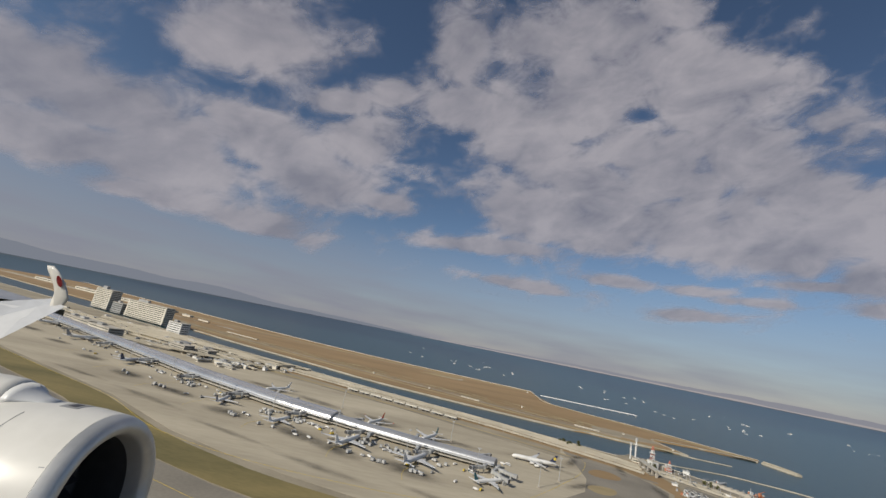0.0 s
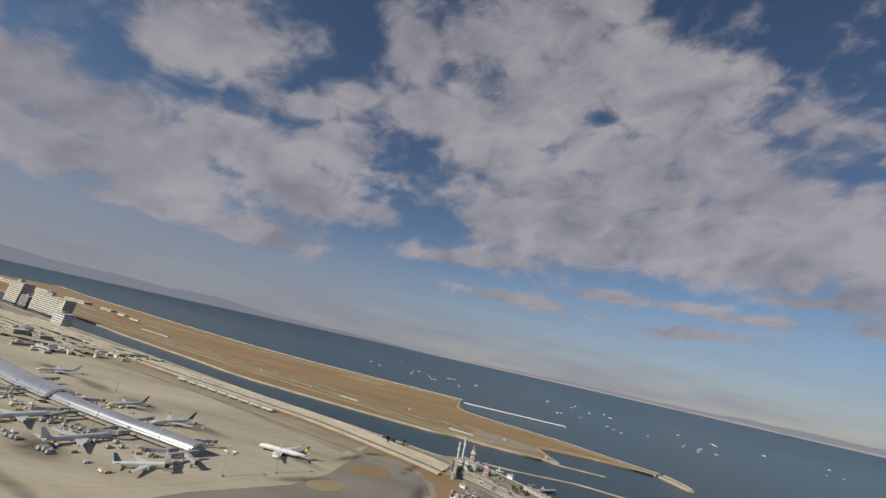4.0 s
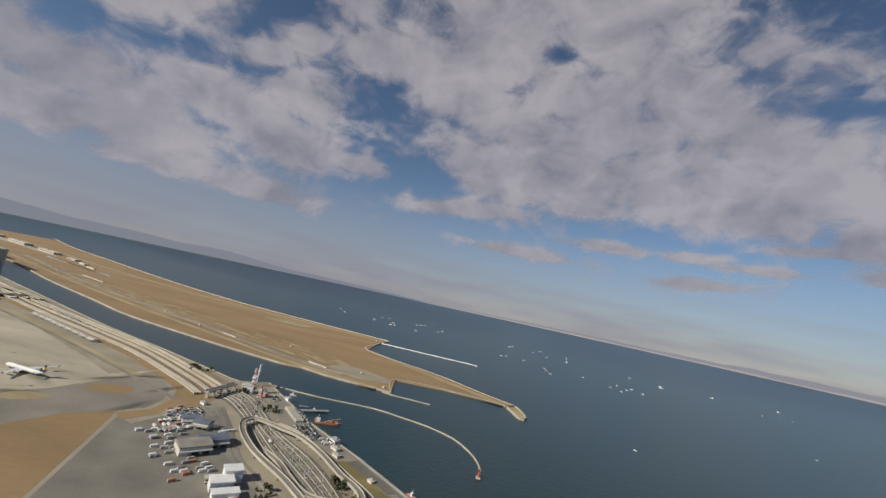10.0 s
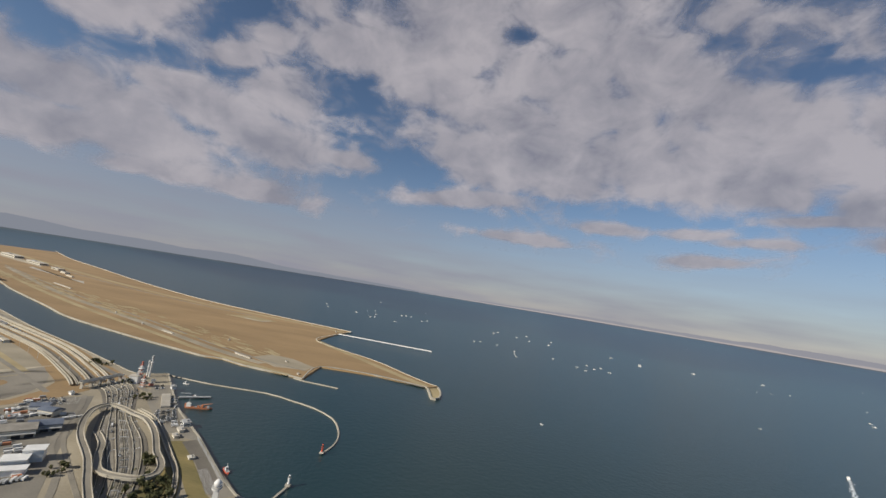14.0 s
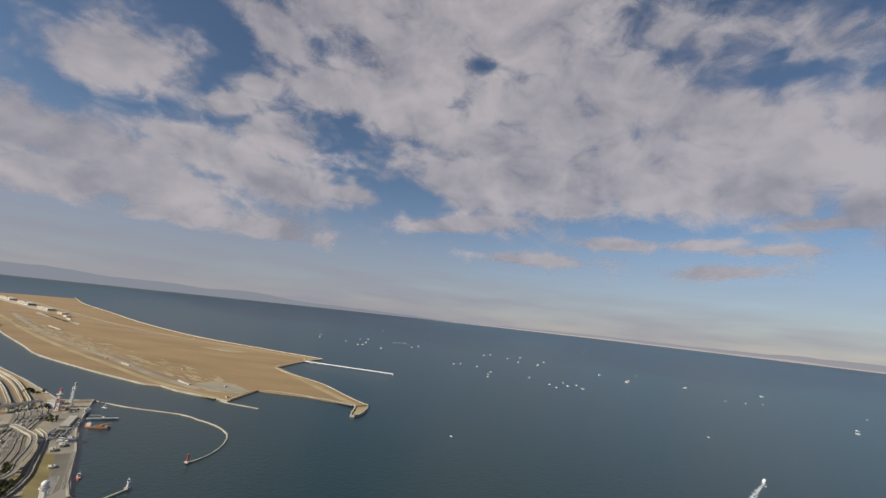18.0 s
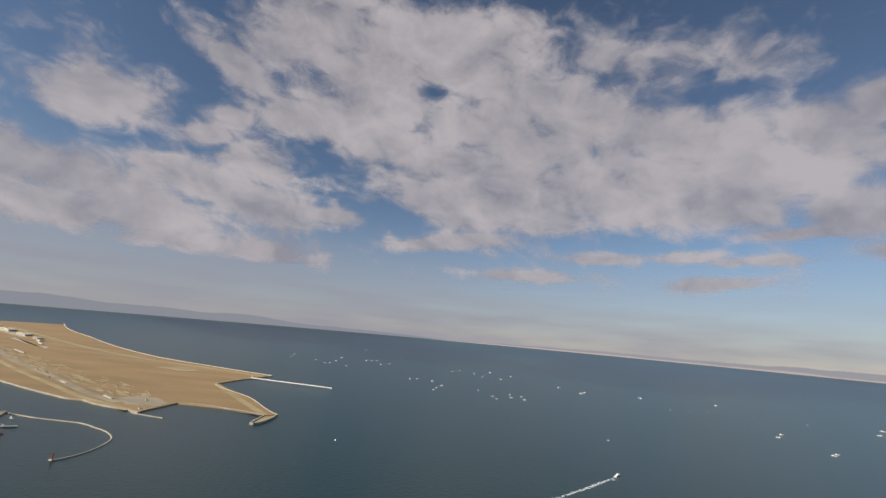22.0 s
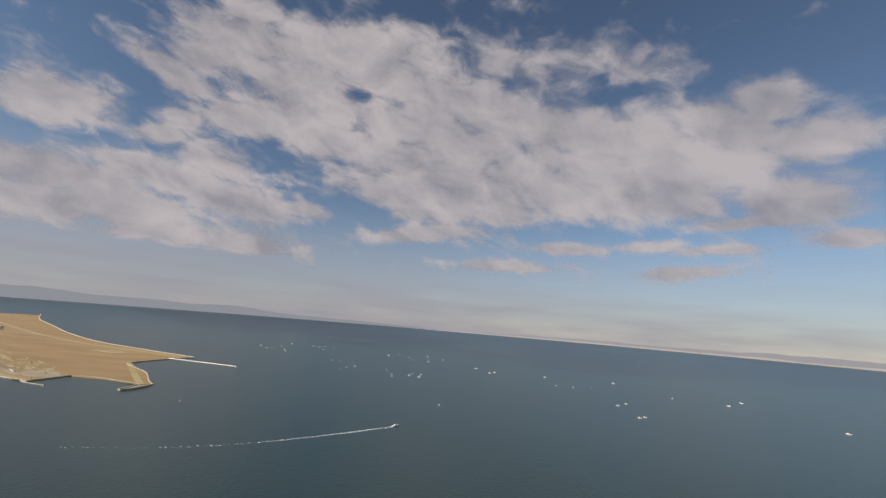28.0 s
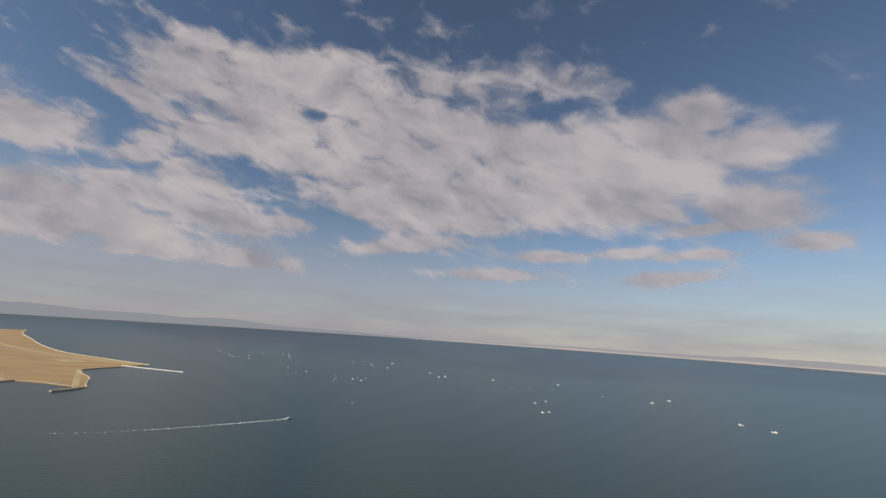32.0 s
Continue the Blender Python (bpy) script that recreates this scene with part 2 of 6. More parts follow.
def slab(pts, z0, z1, flare=0.0):
    """A flat plate with the given outline, its foot wider by flare."""
    bm = bmesh.new()
    top = [bm.verts.new((x, y, z1)) for x, y in pts]
    area = sum(pts[i][0] * pts[(i + 1) % len(pts)][1] - pts[(i + 1) % len(pts)][0] * pts[i][1] for i in range(len(pts)))
    sgn = 1 if area > 0 else -1
    low = []
    for i, (x, y) in enumerate(pts):
        px, py = pts[i - 1]
        nx, ny = pts[(i + 1) % len(pts)]
        d = Vector((ny - py, -(nx - px))).normalized() * flare * sgn
        low.append(bm.verts.new((x + d.x, y + d.y, z0)))
    f = bm.faces.new(top)
    n = len(pts)
    for i in range(n):
        bm.faces.new((top[i], low[i], low[(i + 1) % n], top[(i + 1) % n]))
    bmesh.ops.triangulate(bm, faces=[f])
    bmesh.ops.recalc_face_normals(bm, faces=bm.faces)
    return bm


def smooth_line(pts, step=6.0):
    """A Catmull-Rom line through the points, one every few metres."""
    P = [Vector((*p, 0)) if len(p) == 2 else Vector(p) for p in pts]
    out = []
    for i in range(len(P) - 1):
        a, b, c, d = P[max(i - 1, 0)], P[i], P[i + 1], P[min(i + 2, len(P) - 1)]
        k = max(2, int((c - b).length / step))
        for j in range(k):
            t = j / k
            out.append(0.5 * ((2 * b) + (c - a) * t + (2 * a - 5 * b + 4 * c - d) * t * t + (3 * b - a - 3 * c + d) * t ** 3))
    out.append(P[-1])
    return out


def sweep(line, profile, bm=None, closed=True):
    """Drags a profile of (across, up) along a line of points; across is to the line's right."""
    bm = bm or bmesh.new()
    rings = []
    for i, p in enumerate(line):
        d = line[min(i + 1, len(line) - 1)] - line[max(i - 1, 0)]
        d.z = 0
        d.normalize()
        r = Vector((d.y, -d.x, 0))
        rings.append([bm.verts.new(p + r * x + Vector((0, 0, z))) for x, z in profile])
    n = len(profile)
    for a, b in zip(rings, rings[1:]):
        for i in range(n if closed else n - 1):
            j = (i + 1) % n
            bm.faces.new((a[i], b[i], b[j], a[j]))
    if closed:
        bm.faces.new(rings[0])
        bm.faces.new(list(reversed(rings[-1])))
    bmesh.ops.recalc_face_normals(bm, faces=bm.faces)
    return bm


def rect(w, z0, z1):
    return [(-w / 2, z0), (w / 2, z0), (w / 2, z1), (-w / 2, z1)]


# the airport's own directions: s runs back along the terminal, d towards the channel
END, AA, NN = Vector((65.2, 246.8, 0)), Vector((-0.791, 0.391, 0)), Vector((0.431, 0.864, 0))


def ap(s, d, z=0.0):
    return END + AA * s + NN * d + Vector((0, 0, z))


def ap2(s, d):
    p = ap(s, d)
    return (p.x, p.y)


# ---- sea and islands ----
bm = bmesh.new()
RINGS = [(300, -1.2), (900, -1.2), (1600, -1.2)] + [(1600 + 3385 * f / 24, -1.2 + 39.2 * (f / 24) ** 2) for f in range(1, 25)]


def sea_level(x, y):
    """The water's height; towards the rim it rises a little, as the real horizon lies higher than the edge of a flat sheet."""
    r = math.hypot(x - 450, y - 100)
    return float(np.interp(r, [k for k, _ in RINGS], [k for _, k in RINGS]))


ring = []
for r, z in RINGS:
    row = []
    for i in range(96):
        x, y = 450 + r * math.cos(2 * math.pi * i / 96), 100 + r * math.sin(2 * math.pi * i / 96)
        row.append(bm.verts.new((x, y, sea_level(x, y))))
    ring.append(row)
mid = bm.verts.new((450, 100, -1.2))
for i in range(96):
    bm.faces.new((mid, ring[0][i], ring[0][(i + 1) % 96]))
    for a, b in zip(ring, ring[1:]):
        bm.faces.new((a[i], b[i], b[(i + 1) % 96], a[(i + 1) % 96]))
tagged(part("water", bm, M_SEA, smooth=True), "dark blue-green open sea with light chop", "sea", kind="structure")


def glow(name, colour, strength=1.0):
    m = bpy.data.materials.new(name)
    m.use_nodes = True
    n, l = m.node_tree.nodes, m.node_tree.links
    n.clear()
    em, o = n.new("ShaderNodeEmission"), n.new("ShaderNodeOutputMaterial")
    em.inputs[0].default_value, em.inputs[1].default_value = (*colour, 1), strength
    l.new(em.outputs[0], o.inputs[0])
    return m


def far_range(name, az0, az1, dist, base, heights, mat, label, rough):
    """A hazy skyline far over the sea: heights at even steps of azimuth (degrees from +y, positive to +x), blurred by noise."""
    bm = bmesh.new()
    k = 160
    rows = []
    for i in range(k + 1):
        f = i / k
        az = radians(az0 + (az1 - az0) * f)
        j = min(int(f * (len(heights) - 1)), len(heights) - 2)
        u = f * (len(heights) - 1) - j
        u = u * u * (3 - 2 * u)
        h = heights[j] * (1 - u) + heights[j + 1] * u
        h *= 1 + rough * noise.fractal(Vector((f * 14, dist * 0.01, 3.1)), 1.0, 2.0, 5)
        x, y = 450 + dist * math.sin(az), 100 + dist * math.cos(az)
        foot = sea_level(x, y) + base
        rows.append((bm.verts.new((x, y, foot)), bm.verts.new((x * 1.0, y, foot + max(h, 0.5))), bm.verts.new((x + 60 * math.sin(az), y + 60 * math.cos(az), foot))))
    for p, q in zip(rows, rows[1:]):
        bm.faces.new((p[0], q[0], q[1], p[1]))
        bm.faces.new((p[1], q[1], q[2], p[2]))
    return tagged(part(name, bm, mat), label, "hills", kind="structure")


# the haze over hills and coast is put into their even glowing colours
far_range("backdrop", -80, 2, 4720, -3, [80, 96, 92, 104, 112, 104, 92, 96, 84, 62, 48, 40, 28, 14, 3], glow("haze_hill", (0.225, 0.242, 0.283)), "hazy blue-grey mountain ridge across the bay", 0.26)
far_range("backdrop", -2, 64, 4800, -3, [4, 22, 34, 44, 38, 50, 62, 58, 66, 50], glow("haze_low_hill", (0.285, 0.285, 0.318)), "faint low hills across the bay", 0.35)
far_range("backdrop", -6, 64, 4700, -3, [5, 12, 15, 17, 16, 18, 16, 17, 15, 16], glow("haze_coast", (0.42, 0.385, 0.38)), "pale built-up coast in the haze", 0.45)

SHORE_EAST = [(194.1, 346.5), (218, 318.3), (247.7, 284.9), (279, 257), (303, 233), (325, 213), (355, 195), (374, 130), (380, 20), (380, -600)]
CHANNEL_NEAR = [(194.1, 346.5), (177.6, 334.7), (154.7, 344.2), (89.6, 374.6), (16.4, 406.2), (-80.4, 454.8), (-173.5, 502.7), (-426.8, 629.8), (-788.5, 807.3), (-1330.9, 1052.8)]
island_1 = CHANNEL_NEAR[::-1] + SHORE_EAST[1:] + [(-1500, -600)]
tagged(part("ground", slab(island_1, -2.6, 0.0, 2.0), M_LAND), "flat man-made airport island of worn earth and paving", "ground", kind="structure")
CHANNEL_FAR = [(279, 398), (252, 403), (218, 408), (194, 417), (178, 415), (160, 419), (84, 440), (-22, 476), (-95, 516), (-228, 588), (-306, 636), (-518, 760), (-900, 965), (-1500, 1290)]
SEAWARD = [(-1500, 1800), (-950, 1360), (-600, 1130), (-330, 955), (-100, 832), (90, 772), (232, 735)]
SPIT = [(232, 735), (222, 673), (221, 594), (316, 529), (364, 483), (387, 462), (398, 455)]
SPIT_BACK = [(388, 445), (335, 456), (277, 452), (279, 398)]
island_2 = SEAWARD + SPIT[1:] + SPIT_BACK[:-1] + CHANNEL_FAR
tagged(part("ground", slab(island_2, -2.6, 0.0, 2.0), M_DRY), "second man-made island covered in dry brown grass", "ground", kind="structure")


# ---- clouds ----
# banks of cloud in one broken layer: x, y, half-length, half-width, turn
BANK_MAIN = [(65, 1015, 166, 122, 168), (250, 1103, 223, 166, -131), (322, 851, 201, 139, 59), (172, 718, 116, 96, -174), (279, 661, 132, 80, -158),
             (-13, 783, 122, 63, 91), (512, 775, 195, 105, -140), (650, 1091, 324, 174, -144), (742, 935, 262, 107, -133), (479, 1753, 385, 246, 64)]
BANK_FAR = [(779, 1701, 473, 277, 57), (1112, 1608, 490, 268, 41), (1368, 1469, 514, 240, 35), (976, 1036, 226, 92, -143), (512, 1310, 308, 180, -142),
            (1327, 1181, 339, 111, 40), (334, 580, 69, 37, -178)]
BANK_WEST = [(-580, 923, 220, 108, 155), (-1604, 1424, 563, 180, 144), (-1411, 1564, 425, 223, 143), (-1240, 1733, 425, 222, 132), (-2218, 2186, 781, 318, 143),
             (-1622, 2216, 628, 358, 144), (-734, 1580, 310, 209, 142), (-341, 1398, 241, 128, 114), (-603, 1896, 440, 318, 113), (-331, 2009, 177, 162, 170),
             (-183, 1026, 70, 42, 136), (-341, 1122, 121, 58, 154), (-801, 1381, 151, 100, 137)]
BANK_LOW = [(294, 2549, 512, 220, 152), (945, 3680, 462, 286, -7), (1345, 2725, 253, 209, -18), (1789, 2536, 220, 176, -28), (2023, 1838, 264, 116, -41),
            (2192, 2508, 198, 154, -35), (-3703, 3234, 1411, 328, 143), (-2755, 3578, 1650, 462, 143), (-1655, 3578, 990, 462, 130)]
BANK_EAST = [(1462, 880, 107, 64, 38), (1445, 1010, 170, 77, -144), (1711, 1053, 145, 94, 53), (2008, 1610, 290, 163, 33), (1531, 1283, 222, 132, 41),
             (460, 681, 233, 94, -173), (249, 664, 145, 64, 171), (2476, 3375, 380, 275, 92), (2600, 2074, 191, 111, 46)]
BANK_THIN = [(554, 590, 66, 44, 23), (668, 676, 77, 44, -156), (841, 746, 121, 53, -163), (985, 746, 121, 44, -168), (1106, 746, 132, 66, 20)]
CEIL = 690.0
n_az, n_r = 300, 200
az = np.radians(np.linspace(-70, 70, n_az))
rr = np.geomspace(380, 4850, n_r)
gx = 420 + rr[:, None] * np.sin(az)[None]
gy = -20 + rr[:, None] * np.cos(az)[None]
dens = np.zeros((n_r, n_az))
for bx, by, ba, bb, turn in BANK_MAIN + BANK_FAR + BANK_WEST + BANK_LOW + BANK_EAST + BANK_THIN:
    c, s = math.cos(radians(turn)), math.sin(radians(turn))
    u, v = ((gx - bx) * c + (gy - by) * s) / ba, (-(gx - bx) * s + (gy - by) * c) / bb
    full = 0.56 if (bx, by, ba, bb, turn) in BANK_THIN else 0.88 if (bx, by, ba, bb, turn) in BANK_LOW else 1.0
    dens = np.maximum(dens, full * np.exp(-0.72 * (u * u + v * v)))
hole = np.hypot((gx - 446) / 42, (gy - 872) / 38)
dens *= 1 - 0.8 * np.exp(-hole ** 2)
rim = np.clip((4850 - rr) / 700, 0, 1)[:, None] * np.clip((np.radians(70) - np.abs(az)) / 0.12, 0, 1)[None]
GAPS = [(740, 560, 130, 50), (640, 545, 110, 55), (482, 575, 60, 40), (1090, 870, 70, 40), (1360, 620, 150, 80), (1240, 780, 60, 35), (1540, 650, 160, 90)]
for bx, by, ba, bb in GAPS:
    dens *= 1 - 0.95 * np.exp(-((gx - bx) / ba) ** 2 - ((gy - by) / bb) ** 2)
dens *= rim
verts = np.stack([gx, gy, CEIL + 5 * np.sin(gx * 0.004) * np.cos(gy * 0.005)], -1).reshape(-1, 3)
idx = np.arange(n_r * n_az).reshape(n_r, n_az)
faces = np.stack([idx[:-1, :-1], idx[:-1, 1:], idx[1:, 1:], idx[1:, :-1]], -1).reshape(-1, 4)
mesh = bpy.data.meshes.new("cloud_layer")
mesh.from_pydata(verts.tolist(), [], faces.tolist())
mesh.attributes.new("thickness", "FLOAT", "POINT").data.foreach_set("value", dens.ravel())
mesh.polygons.foreach_set("use_smooth", [True] * len(mesh.polygons))
M_CLOUD = bpy.data.materials.new("cloud")
M_CLOUD.use_nodes = True
cn, cl = M_CLOUD.node_tree.nodes, M_CLOUD.node_tree.links
cn.clear()


def cnode(kind, **values):
    node = cn.new(kind)
    for key, value in values.items():
        node.inputs[key].default_value = value
    return node


def cmath(op, a, b, c=None, clamp=False):
    node = cn.new("ShaderNodeMath")
    node.operation, node.use_clamp = op, clamp
    for i, v in enumerate((a, b, c)):
        if v is None:
            continue
        if isinstance(v, (int, float)):
            node.inputs[i].default_value = v
        else:
            cl.new(v, node.inputs[i])
    return node.outputs[0]


thick = cn.new("ShaderNodeAttribute")
thick.attribute_name = "thickness"
c_geo = cn.new("ShaderNodeNewGeometry")
# the billows keep their breadth towards the horizon, as heaped clouds do
swing = cn.new("ShaderNodeVectorMath")
swing.operation = "SUBTRACT"
swing.inputs[1].default_value = (450, 30, 110)
cl.new(c_geo.outputs["Position"], swing.inputs[0])
unit = cn.new("ShaderNodeVectorMath")
unit.operation = "NORMALIZE"
cl.new(swing.outputs[0], unit.inputs[0])
flow = cnode("ShaderNodeMapping")
flow.inputs["Scale"].default_value = (1.0, 1.0, 1.55)
cl.new(unit.outputs[0], flow.inputs[0])
puffs = cnode("ShaderNodeTexNoise", Scale=14.0, Detail=9.0, Roughness=0.56, Distortion=0.3)
curls = cnode("ShaderNodeTexNoise", Scale=3.4, Detail=4.0, Roughness=0.5)
shades = cnode("ShaderNodeTexNoise", Scale=6.0, Detail=6.0, Roughness=0.55, Distortion=0.6)
drift = cnode("ShaderNodeMapping", Location=(0.9, 0.4, 0.2))
cl.new(flow.outputs[0], drift.inputs[0])
cl.new(flow.outputs[0], puffs.inputs[0])
cl.new(flow.outputs[0], curls.inputs[0])
cl.new(drift.outputs[0], shades.inputs[0])
body = cmath("MULTIPLY_ADD", puffs.outputs[0], 1.75, -0.86)
body = cmath("MULTIPLY_ADD", curls.outputs[0], 0.7, body)
body = cmath("ADD", body, -0.28)
amount = cmath("ADD", cmath("MULTIPLY", thick.outputs["Fac"], 1.25), body)
cover = cn.new("ShaderNodeMapRange")
cover.interpolation_type = "SMOOTHSTEP"
cover.inputs["From Min"].default_value, cover.inputs["From Max"].default_value = 0.16, 0.92
cover.inputs["To Max"].default_value = 0.90
cl.new(amount, cover.inputs[0])
# bright puffs and grey shading between them are put into the colour by noise
tone = cn.new("ShaderNodeValToRGB")
tone.color_ramp.elements[0].color, tone.color_ramp.elements[1].color = (0.35, 0.347, 0.41, 1), (0.61, 0.575, 0.615, 1)
tone.color_ramp.elements[0].position, tone.color_ramp.elements[1].position = 0.36, 0.64
cl.new(cmath("MULTIPLY_ADD", puffs.outputs[0], 0.45, cmath("MULTIPLY_ADD", shades.outputs[0], 0.75, -0.1)), tone.inputs[0])
lit, under, both = cn.new("ShaderNodeBsdfTranslucent"), cn.new("ShaderNodeBsdfDiffuse"), cn.new("ShaderNodeMixShader")
cl.new(tone.outputs[0], lit.inputs[0])
cl.new(tone.outputs[0], under.inputs[0])
both.inputs[0].default_value = 0.25
cl.new(lit.outputs[0], both.inputs[1])
cl.new(under.outputs[0], both.inputs[2])
clear, cover_mix, c_out = cn.new("ShaderNodeBsdfTransparent"), cn.new("ShaderNodeMixShader"), cn.new("ShaderNodeOutputMaterial")
cl.new(cover.outputs[0], cover_mix.inputs[0])
cl.new(clear.outputs[0], cover_mix.inputs[1])
cl.new(both.outputs[0], cover_mix.inputs[2])
cl.new(cover_mix.outputs[0], c_out.inputs[0])
mesh.materials.append(M_CLOUD)
tagged(new("cloud_layer", mesh), "broken layer of soft grey-white cloud", "clouds", kind="stuff")


def seawall(name, pts, width, height, label, base=-2.5, mat=M_SEAWALL):
    line = smooth_line(pts, 12.0)
    prof = [(-width / 2 - 0.4, base), (width / 2 + 0.4, base), (width / 2, height), (-width / 2, height)]
    return tagged(part(name, sweep(line, prof), mat), label, "seawall", kind="structure")


def rocks(name, pts, label, n, width=3.0, size=(0.5, 1.3), seed=1):
    """Loose armour stone heaped along a line."""
    rnd = random.Random(seed)
    line = smooth_line(pts, 4.0)
    bm = bmesh.new()
    for _ in range(n):
        i = rnd.randrange(len(line) - 1)
        p = line[i].lerp(line[i + 1], rnd.random())
        box(bm, p.x + rnd.uniform(-width, width), p.y + rnd.uniform(-width, width), -2.2 + rnd.uniform(0, 0.8), rnd.uniform(*size), rnd.uniform(*size), rnd.uniform(*size), rnd.uniform(0, 90), 0.7)
    return tagged(part(name, bm, M_ROCK), label, "rocks", kind="stuff")


seawall("seawall", CHANNEL_NEAR, 0.8, 0.35, "pale concrete seawall along the channel")
seawall("seawall", SHORE_EAST, 0.9, 0.35, "pale concrete quay edge along the harbour side")
seawall("seawall", CHANNEL_FAR, 1.0, 0.35, "pale concrete seawall of the second island's channel side")
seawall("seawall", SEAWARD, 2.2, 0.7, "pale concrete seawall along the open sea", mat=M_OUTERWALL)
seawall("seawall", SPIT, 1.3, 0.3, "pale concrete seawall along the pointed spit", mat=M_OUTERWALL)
seawall("seawall", SPIT_BACK, 1.2, 0.3, "pale concrete seawall behind the pointed spit")
seawall("seawall", [(398.7, 449.1), (401.8, 432.7), (400.9, 412), (394.9, 407.6), (391.8, 424), (388.8, 440.4)], 1.4, 0.8, "pale concrete wall round the spit's tip")
tagged(part("ground", slab([(398.7, 449.1), (401.8, 432.7), (400.9, 412), (394.9, 407.6), (391.8, 424), (388.8, 440.4)], -2.6, -0.2), M_PALE), "small sandy filled block at the spit's tip", "ground", kind="structure")
seawall("breakwater", [(194.1, 346.5), (230.2, 342.9), (273, 345), (294, 339), (314, 332), (332, 319), (341, 303), (345, 290), (346, 277), (343.5, 265)], 0.75, -0.55, "long curved concrete breakwater round the harbour")
seawall("breakwater", [(272, 397), (281.9, 393.6), (298.2, 391.8), (314.3, 390.1)], 1.1, -0.5, "short straight concrete breakwater at the channel's mouth")
seawall("breakwater", [(341, 228), (340, 220), (338.5, 211), (334, 200), (327, 192)], 1.0, -0.5, "short concrete breakwater with a white light tower")
rocks("armour_stones", CHANNEL_FAR[:10], "grey armour stones at the foot of the channel wall", 700, 1.3, (0.3, 0.8), 2)
rocks("armour_stones", SPIT + [(401.8, 432.7)], "grey armour stones along the pointed spit", 500, 1.4, (0.3, 0.8), 3)
rocks("armour_stones", SEAWARD[2:], "grey armour stones at the foot of the outer seawall", 500, 2.6, seed=4)


def sheet(name, pts, mat, label, z, category="ground"):
    return tagged(part(name, slab(pts, z - 0.25, z), mat), label, category, kind="structure")


def band(name, pts, width, mat, label, z, category="ground", step=10.0):
    return tagged(part(name, sweep(smooth_line(pts, step), rect(width, z - 0.3, z)), mat), label, category, kind="structure")


# ---- airport ground ----
FRONT = [(0, -7), (50, -15), (88, -20), (145, -24), (239, -23), (474, -3), (700, 12)]


def front(s):
    for (a, u), (b, v) in zip(FRONT, FRONT[1:]):
        if s <= b:
            return u + (v - u) * (s - a) / (b - a)
    return FRONT[-1][1]


sheet("apron", [(134, 333), (128, 314), (124, 281), (119, 255), (108, 232), (80, 206), (62, 180), (20, 171), (-22, 183), (-51, 193), (-83, 208), (-131, 241), (-183, 268), (-246, 300), (-330, 345), ap2(620, -130), ap2(620, 30), ap2(330, 40), ap2(200, 66), ap2(120, 72), ap2(30, 70), ap2(-30, 66)], M_APRON, "wide stained concrete aircraft apron", 0.05, "apron")
sheet("taxiway", [(128, 314), (145, 302), (158, 289), (166, 273), (168, 257), (160, 246), (149, 232), (143, 214), (152, 160), (70, 168), (62, 180), (80, 206), (108, 232), (119, 255), (124, 281)], M_TAXI, "worn grey-brown asphalt taxiway with a rounded end", 0.06, "taxiway")
band("grass_verge", [(-336.4, 329.2), (-252.4, 290.2), (-189.4, 258.2), (-137.4, 231.2), (-90.4, 198.2), (-56.4, 181.2), (-26.4, 170.2), (23.6, 159.2), (67.6, 155.2)], 17, M_GREEN, "worn dry grass strip beside the apron", 0.07, "grass", 20)
band("taxiway", [(-336.4, 307), (-258.4, 271), (-195.4, 239), (-143.4, 212), (-96.4, 179), (-60.4, 162), (-30.4, 151), (33.6, 138), (93.6, 131), (153.6, 127)], 20, M_TAXI, "long worn asphalt parallel taxiway", 0.09, "taxiway", 20)
band("grass_verge", [(-340, 272), (-272, 236), (-209, 204), (-157, 177), (-110, 146), (-70, 128), (-34, 116), (40, 102), (110, 95), (178, 92)], 54, M_GREEN, "green and ochre grass strip between taxiway and runway", 0.06, "grass", 20)
band("runway", [(-400, 230), (-290, 180), (-170, 118), (-80, 84), (30, 58), (180, 38), (360, 20)], 40, M_ASPHALT, "grey asphalt runway", 0.05, "runway", 30)


sheet("grass_verge", [(62, 150), (140, 214), (150, 234), (162, 246), (200, 158), (262, 186), (300, 158), (345, 138), (350, 50), (178, 104), (90, 128)], M_DRY, "dry grass field between taxiway and works area", 0.03, "grass")


def disc(name, cx, cy, rx, ry, turn, mat, label, z):
    c, s = math.cos(radians(turn)), math.sin(radians(turn))
    pts = []
    for i in range(28):
        a = 2 * math.pi * i / 28
        k = 1 + 0.06 * math.sin(3 * a + cx)
        x, y = rx * k * math.cos(a), ry * k * math.sin(a)
        pts.append((cx + c * x - s * y, cy + s * x + c * y))
    return tagged(part(name, slab(pts, z - 0.2, z), mat), label, "grass", kind="structure")


disc("grass_island", 137, 271, 11, 8, 30, M_DRY, "round dry-grass island in the taxiway", 0.10)
disc("grass_island", 121, 240, 9, 6, 30, M_PALE, "round ochre grass island in the taxiway", 0.10)
sheet("dry_verge", [(130, 318), (147, 305.5), (160.5, 292), (169, 275), (171, 257), (163, 245), (170, 238), (179, 256), (185.5, 274), (186, 290), (168, 305), (150, 318)], M_DRY, "brown dry grass beside the taxiway's end", 0.07, "grass")
sheet("yard", [(166.8, 240.4), (176.5, 237.1), (186.9, 272.3), (196, 282.2), (217.8, 253), (239.9, 220.3), (265.9, 188), (239.9, 163.1), (196.2, 170.8)], M_YARD, "grey asphalt yard of the cargo and works area", 0.045, "yard")
